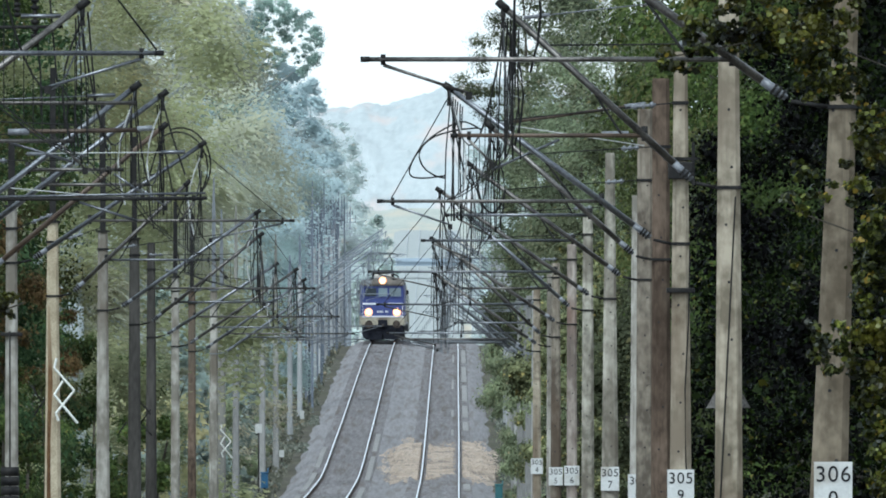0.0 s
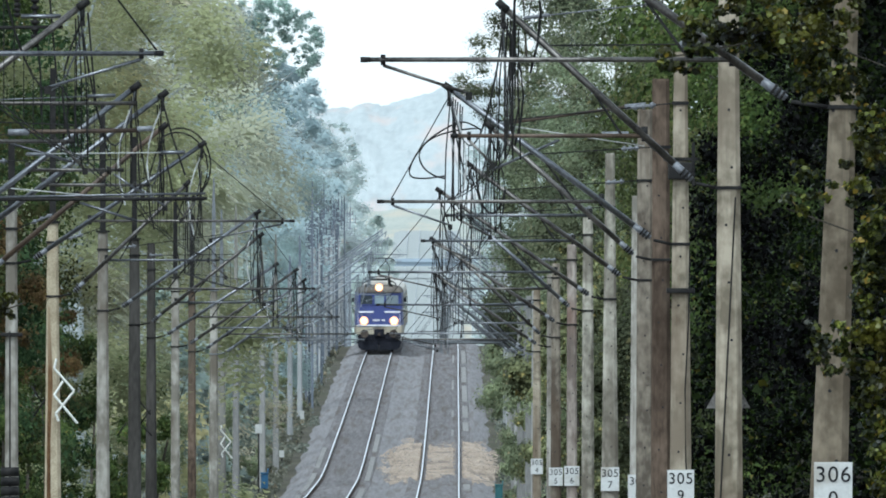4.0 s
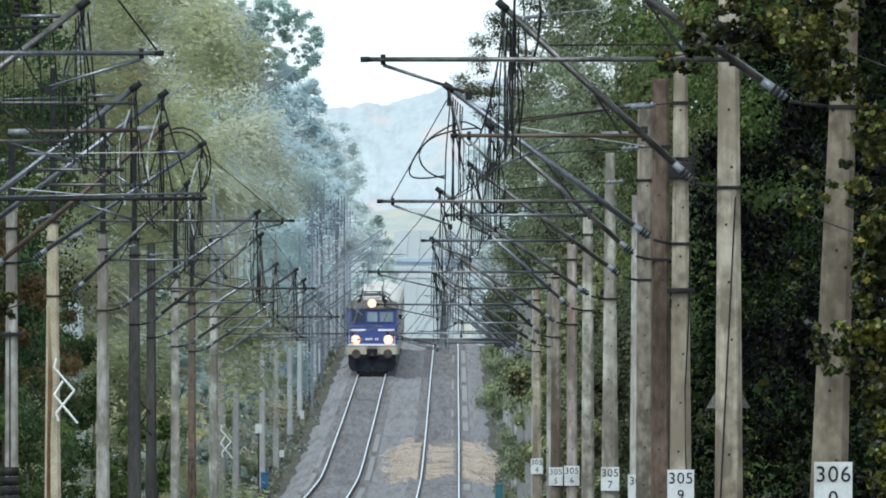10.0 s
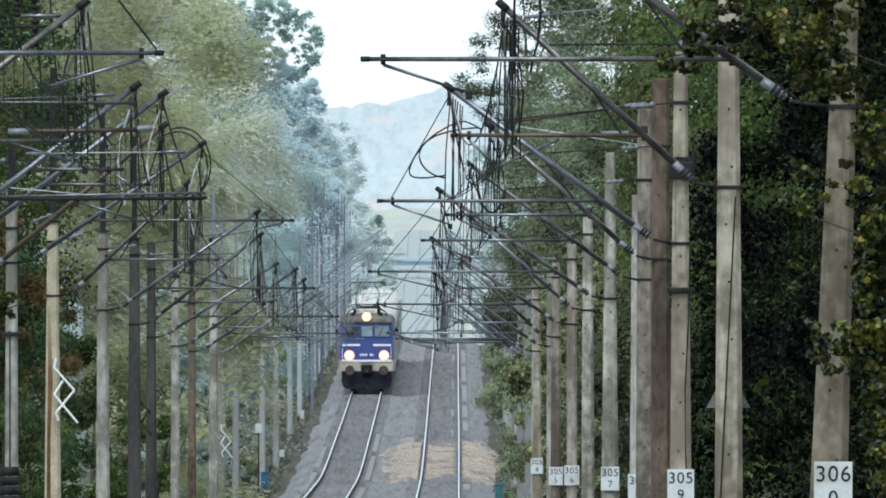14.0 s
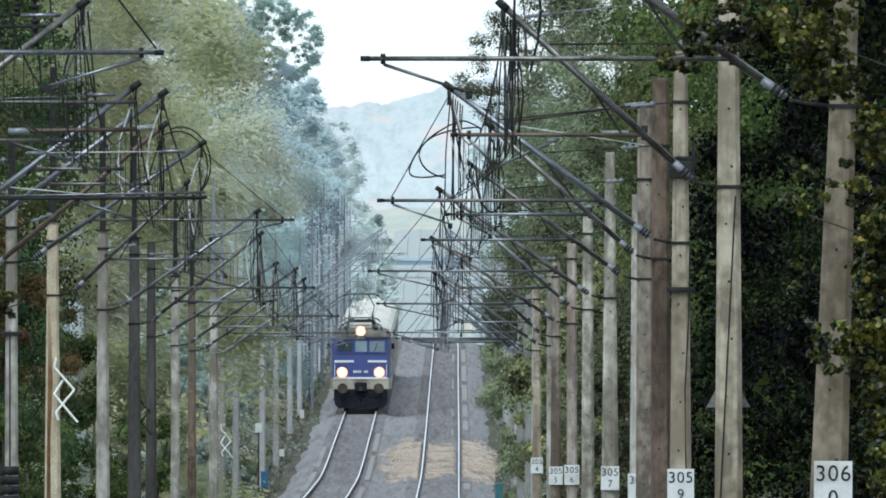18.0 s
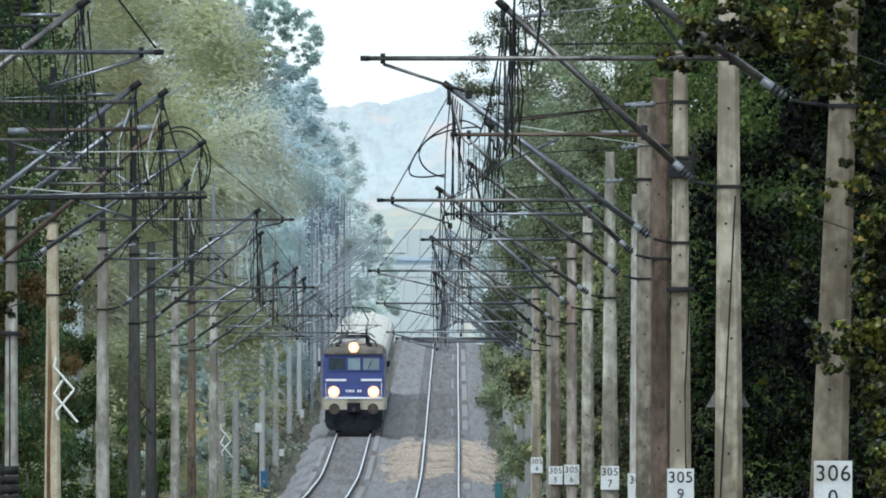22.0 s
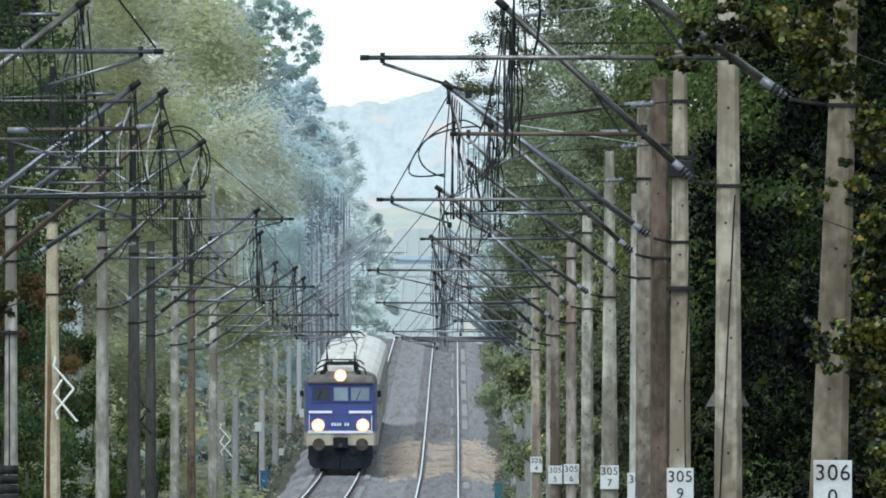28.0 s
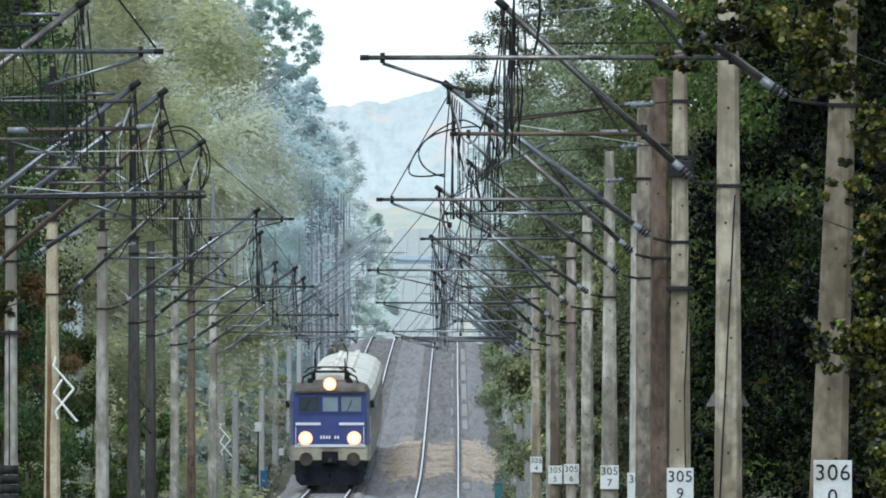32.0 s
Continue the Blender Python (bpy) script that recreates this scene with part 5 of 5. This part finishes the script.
            lump += 0.35 * abs(noise.noise(Vector((x * 0.9, v * 60, 4))))
            vs.append((x, 4250 + 260 * v - 2.5 * lump, crest - 48 * (1 - v) ** 1.6 + lump))
    for j in range(ny):
        for i in range(nx):
            a = j * (nx + 1) + i
            fs.append((a, a + 1, a + nx + 2, a + nx + 1))
    me = bpy.data.meshes.new("hill_wood")
    me.from_pydata(vs, [], fs)
    me.polygons.foreach_set("use_smooth", [True] * len(me.polygons))
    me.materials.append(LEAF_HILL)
    tagged(new("hill_wood", me), "wooded hill beyond the line, painted pale blue-grey with haze", "wood", kind="stuff")


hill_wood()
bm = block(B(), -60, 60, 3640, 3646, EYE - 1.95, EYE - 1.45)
br = thing("road_bridge", "low distant road bridge over the railway, painted blue-grey with haze", "bridge")
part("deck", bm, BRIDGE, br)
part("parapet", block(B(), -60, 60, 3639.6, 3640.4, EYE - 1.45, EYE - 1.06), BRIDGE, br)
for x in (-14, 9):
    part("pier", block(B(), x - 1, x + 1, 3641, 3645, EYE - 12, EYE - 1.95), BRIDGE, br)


# ---------------------------------------------------------------- locomotive and coaches
def bogie(parent, y, wheels=(-1.5, 1.5), r=0.62):
    bm = block(B(), -1.15, -1.0, y - 2.2, y + 2.2, 0.45, 0.85, 0.03)
    block(bm, 1.0, 1.15, y - 2.2, y + 2.2, 0.45, 0.85, 0.03)
    block(bm, -1.1, 1.1, y - 0.3, y + 0.3, 0.5, 0.8, 0.03)
    b = part("bogie", bm, UNDER, parent)
    for w in wheels:
        bm = B()
        for s in (-1, 1):
            tube(bm, (s * 0.7, y + w, r), (s * 0.83, y + w, r), r, r, 24)
        tube(bm, (-0.7, y + w, r), (0.7, y + w, r), 0.09, 0.09, 8)
        part("wheelset", bm, IRON, b)


def locomotive():
    """Electric locomotive; its front is at y = 0 and faces -y."""
    L = 15.9
    t = thing("electric_locomotive", "blue electric locomotive with cream skirt and lit headlamps", "locomotive")
    w = 1.47
    ends = ((0.0, 0.105), (0.06, 0.075), (0.3, 0.045), (0.9, 0.0), (L - 0.9, 0.0), (L - 0.3, 0.045), (L - 0.06, 0.075), (L, 0.105))

    def shell(z0, z1, grow=0.0, lean=0.0):
        rings = []
        for y, ins in ends:
            ww = (w + grow) * (1 - ins)
            g = -grow if y < 1 else (grow if y > L - 1 else 0)
            tilt = lean if y < 0.7 else (-lean if y > L - 0.7 else 0)
            rings.append([(-ww, y + g, z0), (-ww, y + g + tilt * 0.5, (z0 + z1) / 2), (-ww * 0.99, y + g + tilt, z1), (ww * 0.99, y + g + tilt, z1), (ww, y + g + tilt * 0.5, (z0 + z1) / 2), (ww, y + g, z0)])
        return loft(B(), rings)

    part("body", shell(1.62, 3.62, 0.0, 0.1), LOCO_BLUE, t, "dark blue painted body")
    part("skirt", shell(1.08, 1.63, 0.015), LOCO_CREAM, t, "cream lower band")
    for s in (-1, 1):
        part("side_panel", block(B(), min(s * w, s * (w + 0.02)), max(s * w, s * (w + 0.02)), 1.0, L - 1.0, 1.9, 3.5), LOCO_CREAM, t, "cream side panel")
        for y in (2.6, 5.4, 8.2, 11.0):
            part("side_window", block(B(), min(s * w, s * (w + 0.04)), max(s * w, s * (w + 0.04)), y, y + 1.2, 2.7, 3.2), GLASS_DARK, t)
    rr = []
    for y, hh, i in ((-0.05, 0.02, 0.1), (0.02, 0.14, 0.09), (0.25, 0.33, 0.06), (0.8, 0.44, 0.01), (L - 0.8, 0.44, 0.01), (L - 0.25, 0.33, 0.06), (L - 0.02, 0.14, 0.09), (L + 0.05, 0.02, 0.1)):
        ring = [(-w * (1 - i), y, 3.6)]
        for k in range(0, 9):
            a = math.pi * k / 8
            ring.append((-w * (1 - i) * math.cos(a) * 0.995, y, 3.63 + hh * math.sin(a) ** 0.7))
        ring.append((w * (1 - i), y, 3.6))
        rr.append(ring)
    part("roof", loft(B(), rr), LOCO_ROOF, t, "sooty grey roof")
    part("rain_gutter", block(B(), -1.3, 1.3, -0.03, 0.06, 3.56, 3.62), LOCO_ROOF, t)
    for x0, x1, mat, lab in ((-1.12, -0.4, GLASS_DARK, "dark cab window"), (-0.27, 0.3, GLASS_PALE, "cab window with a pale reflection painted in"), (0.42, 1.16, GLASS_MID, "cab window with a grey reflection painted in")):
        f = part("cab_window", block(B(), x0, x1, 0.02, 0.16, 2.88, 3.42, 0.01), mat, t, lab)
        fr = 0.05
        for a in ((x0 - fr, x1 + fr, 2.88 - fr, 2.88), (x0 - fr, x1 + fr, 3.42, 3.42 + fr), (x0 - fr, x0, 2.88, 3.42), (x1, x1 + fr, 2.88, 3.42)):
            part("window_frame", block(B(), a[0], a[1], 0.0, 0.14, a[2], a[3]), LOCO_BLUE, f)
    for x in (-0.95, 0.62):
        part("wiper", tube(B(), (x, 0.0, 2.86), (x + 0.2, 0.0, 3.3), 0.012, 0.012, 4), UNDER, t)
    for s in (-1, 1):
        # the housing glows as a ring of glare; the lens is the lamp
        hl = part("headlamp", tube(B(), (s * 0.9, -0.09, 1.88), (s * 0.9, 0.05, 1.88), 0.235, 0.27, 24), GLARE_RING, t, "round lit headlamp")
        part("lens", tube(B(), (s * 0.9, -0.12, 1.88), (s * 0.9, -0.092, 1.88), 0.13, 0.145, 24), LAMP, hl)
        part("marker_lamp", tube(B(), (s * 1.16, -0.06, 1.62), (s * 1.16, 0.02, 1.62), 0.08, 0.08, 12), LOCO_WHITE, t)
        part("stripe", block(B(), min(s * 0.34, s * 1.27), max(s * 0.34, s * 1.27), -0.012, 0.05, 2.37, 2.47), LOCO_WHITE, t, "white stripe")
        b = part("buffer", tube(B(), (s * 0.875, -0.5, 1.12), (s * 0.875, 0.0, 1.12), 0.12, 0.15, 12), UNDER, t)
        part("buffer_head", tube(B(), (s * 0.875, -0.58, 1.12), (s * 0.875, -0.5, 1.12), 0.25, 0.25, 18), BUFFER, b, "greasy grey buffer plate")
        part("mirror", block(B(), s * 1.56 - 0.08, s * 1.56 + 0.08, 0.5, 0.56, 3.02, 3.28, 0.02), UNDER, t)
        part("snow_plough", loft(B(), [[(s * 0.04, y, 0.62), (s * 1.3, y + 0.1, 0.62), (s * 1.24, y + 0.1, 0.3), (s * 1.05, y + 0.05, 0.14), (s * 0.04, y, 0.14)] for y in (-0.22, -0.12)]), UNDER, t)
        part("step", block(B(), min(s * 0.95, s * 1.35), max(s * 0.95, s * 1.35), -0.1, 0.2, 0.55, 0.6), UNDER, t)
        part("grab_rail", tube(B(), (s * 1.26, -0.06, 1.7), (s * 1.26, -0.02, 2.3), 0.015, 0.015, 5), LOCO_WHITE, t)
        part("air_hose", line(B(), [(s * 0.45, -0.06, 0.95), (s * 0.47, -0.2, 0.8), (s * 0.42, -0.2, 0.5)], 0.03, 6), UNDER, t)
    tl = part("top_headlamp", tube(B(), (0, -0.04, 3.88), (0, 0.5, 3.88), 0.23, 0.25, 24), GLARE_RING, t, "round lit roof headlamp")
    part("lens", tube(B(), (0, -0.07, 3.88), (0, -0.042, 3.88), 0.125, 0.14, 24), LAMP, tl)
    part("white_band", block(B(), -1.3, 1.3, -0.06, 0.02, 1.56, 1.66), LOCO_WHITE, t, "white band above the skirt")
    bars = part("number_panel", block(B(), -0.4, 0.4, -0.014, 0.04, 1.84, 2.0), LOCO_BLUE, t)
    for i in range(7):
        if i != 4:
            part("bar", block(B(), -0.36 + i * 0.105, -0.29 + i * 0.105, -0.024, 0.0, 1.86, 1.98), LOCO_WHITE, bars)
    part("coupling", block(B(), -0.3, 0.3, -0.2, 0.0, 0.95, 1.4, 0.03), UNDER, t)
    part("draw_hook", block(B(), -0.07, 0.07, -0.42, -0.2, 1.0, 1.16, 0.02), BUFFER, t)
    part("buffer_beam", block(B(), -1.3, 1.3, -0.03, 0.2, 0.5, 1.07, 0.02), UNDER, t)
    bogie(t, 3.5)
    bogie(t, L - 3.5)
    part("equipment_case", block(B(), -1.2, 1.2, 6.2, L - 6.2, 0.4, 1.05, 0.04), UNDER, t)
    # roof gear and pantographs
    part("roof_box", block(B(), -0.45, 0.45, 0.9, 1.9, 4.0, 4.22, 0.04), COACH_ROOF, t, "pale equipment box on the roof")
    part("roof_box", block(B(), -0.6, 0.6, 4.4, 11.2, 3.98, 4.3, 0.06), COACH_ROOF, t, "pale equipment box on the roof")
    for s in (-1, 1):
        part("roof_rail", line(B(), [(s * 1.05, 0.5, 3.85), (s * 0.98, 0.7, 4.15), (s * 0.7, 1.0, 4.3), (s * 0.62, 3.6, 4.34), (s * 0.7, 4.2, 4.0)], 0.035, 6), IRON, t)
        for y in (1.1, 3.2, L - 3.3, L - 1.2):
            part("roof_insulator", insulator(B(), (s * 0.62, y, 3.98), (s * 0.62, y, 4.3), 4, 0.1), IRON, t)
        part("horn", tube(B(), (s * 0.72, 0.3, 4.0), (s * 0.72, 0.75, 4.02), 0.12, 0.03, 10), IRON, t)
        part("aerial", tube(B(), (s * 0.56, 1.2, 4.0), (s * 0.56, 1.2, 4.85), 0.03, 0.025, 5), IRON, t)
    for y, up in ((2.2, False), (L - 2.4, True)):
        p = part("pantograph", block(B(), -0.65, 0.65, y - 0.8, y + 0.8, 4.3, 4.37), IRON, t)
        top = 5.6 if up else 4.52
        knee = (4.3 + top) / 2 + (0.1 if up else 0.0)
        for s in (-1, 1):
            for q in (-1, 1):
                part("arm", line(B(), [(s * 0.55, y + q * 0.3, 4.36), (s * 0.62, y + q * 1.05, knee), (s * 0.35, y, top - 0.05)], 0.028, 5), IRON, p)
        for q in (-0.15, 0.15):
            part("collector_strip", line(B(), [(-0.95, y + q, top - 0.2), (-0.8, y + q, top - 0.05), (-0.6, y + q, top), (0.6, y + q, top), (0.8, y + q, top - 0.05), (0.95, y + q, top - 0.2)], 0.03, 5), IRON, p)
    return t


def coach():
    """Passenger coach, 24.5 m over buffers, its front at y = 0."""
    L = 24.2
    t = thing("passenger_coach", "passenger coach with dark sides and a pale grey roof", "railway coach", "coaches of the train")
    w = 1.42
    bm = B()
    loft(bm, [[(x, y, z) for x, z in ((-w, 0.95), (-w, 3.2), (w, 3.2), (w, 0.95))] for y in (0.3, L - 0.3)])
    part("body", bm, COACH_SIDE, t)
    bm = B()
    rr = []
    for y, hh in ((0.22, 0.68), (0.6, 0.8), (L - 0.6, 0.8), (L - 0.22, 0.68)):
        ring = [(-w - 0.01, y, 3.19)]
        for k in range(0, 11):
            a = math.pi * k / 10
            ring.append((-(w + 0.01) * math.cos(a) * 0.995, y, 3.22 + hh * math.sin(a) ** 0.75))
        ring.append((w + 0.01, y, 3.19))
        rr.append(ring)
    loft(bm, rr)
    part("roof", bm, COACH_ROOF, t, "pale grey roof")
    for i in range(5):
        part("roof_vent", tube(B(), (0.35 * (-1) ** i, 2.5 + 4.8 * i, 3.9), (0.35 * (-1) ** i, 2.5 + 4.8 * i, 4.12), 0.16, 0.1, 10), COACH_ROOF, t)
    for s in (-1, 1):
        for i in range(10):
            y = 2.3 + i * 2.05
            part("window", block(B(), s * w - 0.02, s * w + 0.02, y, y + 1.35, 1.95, 2.85), GLASS_DARK, t)
        for y in (0.55, L - 1.45):
            part("door", block(B(), s * w - 0.015, s * w + 0.02, y, y + 0.85, 1.1, 3.0), LOCO_CREAM, t)
    part("end_gangway", block(B(), -0.75, 0.75, 0.0, 0.3, 1.1, 3.25, 0.05), UNDER, t)
    part("end_gangway", block(B(), -0.75, 0.75, L - 0.3, L, 1.1, 3.25, 0.05), UNDER, t)
    part("underframe", block(B(), -1.1, 1.1, 5, L - 5, 0.5, 0.95, 0.05), UNDER, t)
    bogie(t, 3.4, (-1.25, 1.25), 0.46)
    bogie(t, L - 3.4, (-1.25, 1.25), 0.46)
    return t


LOCO = locomotive()
first = coach()
COACHES = [first] + [copy_thing(first, pose(0, 0, 0)) for i in range(7)]


# ---------------------------------------------------------------- lineside things
def scissor_bars(x, d, z, size, lab):
    t = thing("folding_gate", lab, "guard bars")
    pts = [((-0.13, 0.62), (0.24, 0.2)), ((0.24, 0.2), (-0.1, -0.22)), ((-0.1, -0.22), (-0.05, -0.36)), ((0.03, 0.38), (-0.13, 0.12)), ((-0.13, 0.12), (0.3, -0.4)), ((-0.13, 0.62), (-0.09, 0.8))]
    for a, b in pts:
        part("bar", tube(B(), (a[0] * size, 0, a[1] * size), (b[0] * size, 0, b[1] * size), 0.022, 0.022, 4), WHITE_BAR, t)
    t.matrix_basis = pose(x, d, z)
    return t


scissor_bars(-7.06, 574.75, rz(575) + 3.15, 1.0, "white zigzag bars fixed to a concrete mast")
scissor_bars(-7.0, 994.75, rz(995) + 2.15, 0.9, "white zigzag bars fixed to a concrete mast")


def gravel_patch():
    """Fresh pale ballast tipped over the right track, heaped beside the rails."""
    rng = random.Random(4)
    rows, cols = 60, 40

    def cover(u, v):
        return 1 - abs(u) ** 2.6 - abs(v) ** 2.2 + 0.5 * noise.noise(Vector((u * 2.6, v * 3.1, 0))) + 0.25 * noise.noise(Vector((u * 7, v * 9, 3)))

    def top(u, d, edge):
        x = -0.1 + 2.35 * u
        heap = 0.16 if abs(x) > 0.9 else 0.05
        if abs(abs(x) - 0.7525) < 0.16:
            heap = -0.02
        return rz(d) - 0.3 - 0.5 * max(abs(u) - 0.75, 0) + (0.1 + heap) * min(max(edge * 1.6, -0.6), 1.0)

    vs, fs = [], []
    for i in range(rows + 1):
        d = 1226 + 178 * i / rows
        for j in range(cols + 1):
            u, v = -1 + 2 * j / cols, -1 + 2 * i / rows
            vs.append((axis(d) - 0.1 + 2.35 * u, d, top(u, d, cover(u, v)) + 0.03 * noise.noise(Vector((u * 9, d * 0.4, 2)))))
    for i in range(rows):
        for j in range(cols):
            a = i * (cols + 1) + j
            fs.append((a, a + 1, a + cols + 2, a + cols + 1))
    me = bpy.data.meshes.new("gravel_patch")
    me.from_pydata(vs, [], fs)
    me.materials.append(BALLAST_NEW)
    tagged(new("gravel_patch", me), "pale new gravel tipped over the track", "gravel", kind="stuff")
    vs, fs = [], []
    for i in range(9000):
        u, v = rng.uniform(-1.08, 1.08), rng.uniform(-1.1, 1.1)
        edge = cover(u, v)
        if edge < rng.uniform(-0.35, 0.3):
            continue
        d = 1315 + 89 * v
        x, r = axis(d) - 0.1 + 2.35 * u, rng.uniform(0.02, 0.055)
        if abs(abs(x - axis(d)) - 0.7525) < 0.12:
            continue
        z = max(top(u, d, edge), rz(d) - 0.19) - 0.01
        b = len(vs)
        vs += [(x - r, d - r, z), (x + r, d - r * 0.8, z), (x + r * 0.8, d + r, z), (x - r, d + r, z), (x, d, z + r * 1.1)]
        fs += [(b, b + 1, b + 4), (b + 1, b + 2, b + 4), (b + 2, b + 3, b + 4), (b + 3, b, b + 4)]
    me = bpy.data.meshes.new("gravel_stones")
    me.from_pydata(vs, [], fs)
    me.materials.append(BALLAST_NEW)
    tagged(new("gravel_stones", me), "loose pale stones on the gravel heap", "gravel", kind="stuff")


gravel_patch()
cw = thing("tension_weights", "stack of dark tension weights hanging on a mast", "tension weights", at=pose(-7.17, 514.6, rz(515)))
for i in range(6):
    part("weight", tube(B(), (0, 0, 1.05 + 0.16 * i), (0, 0, 1.2 + 0.16 * i), 0.155, 0.155, 14), IRON, cw)
part("rope", tube(B(), (0, 0, 1.0), (0, 0, 4.25), 0.014, 0.014, 5), WIRE, cw)
sw = thing("switch_gear", "black switch gear clamped round a mast", "switch gear", at=pose(3.02, 395, rz(395)))
part("case", block(B(), -0.16, 0.16, -0.2, 0.14, 5.78, 6.0, 0.02), IRON, sw)
part("bracket", block(B(), -0.22, 0.22, -0.16, 0.14, 6.02, 6.06), IRON, sw)
part("bracket", block(B(), 0.14, 0.18, -0.18, -0.14, 5.7, 6.25), IRON, sw)
def slab_run(side, x0, x1, d0, d1):
    """A run of pale slabs beside a rail, also used for worn sleeper ends."""
    rings = []
    for d in steps(d0, d1, 8):
        c = axis(d) - GAP * side
        rings.append([(c + x, d, rz(d) + z) for x, z in ((x0, -0.32), (x0, -0.135), (x0 + 0.015, -0.12), (x1 - 0.015, -0.12), (x1, -0.135), (x1, -0.32))])
    me = bpy.data.meshes.new("trough_slab")
    bm = loft(B(), rings)
    bm.to_mesh(me)
    bm.free()
    me.materials.append(SLAB)
    tagged(new("trough_slab", me), "pale concrete strips laid beside the rail", "concrete slab", "trough slabs")


for d0, d1 in ((1180, 1216), (1436, 1474), (1496, 1552), (1576, 1660), (1680, 1772), (1796, 1900)):
    slab_run(0, 0.93, 1.2, d0, d1)
for d0, d1 in ((1412, 1440), (1500, 1530), (1640, 1690), (1800, 1860)):
    slab_run(0, 0.4, 0.52, d0, d1)
# left track: these runs stand in for pale worn sleeper ends
for d0, d1 in ((1070, 1150), (1170, 1270), (1290, 1365)):
    slab_run(1, -1.24, -1.02, d0, d1)
for d0, d1 in ((1120, 1190), (1235, 1330), (1350, 1420)):
    slab_run(1, 0.98, 1.2, d0, d1)


def blue_post(x, d, h, material, words):
    t = thing("lineside_box", words + " lineside box on a post", "lineside box", at=pose(x, d, rz(d) - 0.45))
    part("post", tube(B(), (0, 0, -0.2), (0, 0, h), 0.05, 0.05, 8), IRON, t)
    part("case", block(B(), -0.14, 0.14, -0.12, 0.12, h - 0.55, h, 0.03), material, t)
    part("lid", block(B(), -0.16, 0.16, -0.14, 0.14, h, h + 0.07, 0.02), material, t)
    part("arm", tube(B(), (0.1, 0, h - 0.1), (0.14, 0, h + 0.22), 0.03, 0.03, 6), material, t)


blue_post(-6.75, 1175, 0.95, BLUE, "blue painted")
blue_post(2.05, 1140, 0.7, TEAL, "dark teal painted")


def marker(x, d, h, w, hh, lab):
    t = thing("marker_board", lab, "marker board", "small trackside markers", pose(x, d, ground_z(x, d)))
    part("stake", tube(B(), (0, 0, -0.3), (0, 0, h), 0.03, 0.03, 6), IRON, t)
    part("board", block(B(), -w / 2, w / 2, -0.06, -0.03, h - hh / 2, h + hh / 2, 0.005), BOARD, t)


marker(-7.2, 1710, 1.1, 0.42, 0.12, "small white board on a short stake beside the track")
marker(-6.9, 1330, 0.55, 0.2, 0.3, "small white board on a short stake beside the track")
marker(-6.8, 1500, 0.5, 0.2, 0.4, "small white board on a short stake beside the track")
marker(-7.0, 1180, 2.75, 0.26, 0.36, "white board fixed high on a thin stake")


# ---------------------------------------------------------------- movement
def train_pose(d, length):
    a, b = track(1, d + 3), track(1, d + length - 3)
    v = b - a
    base = a - v * (3 / (length - 6))
    return Matrix.Translation(base) @ pose(0, 0, 0, math.degrees(math.atan2(v.z, v.y)), 0, -math.degrees(math.atan2(v.x, v.y)))


def front(t):
    """Distance of the buffers at t seconds."""
    return 1970 - 25.6 * t


def motions():
    ts = [i for i in range(0, 33, 2)]
    walk(LOCO, [(t, train_pose(front(t), 15.9)) for t in ts])
    for i, c in enumerate(COACHES):
        walk(c, [(t, train_pose(front(t) + 16.6 + 24.5 * i, 24.2)) for t in ts])


motions()
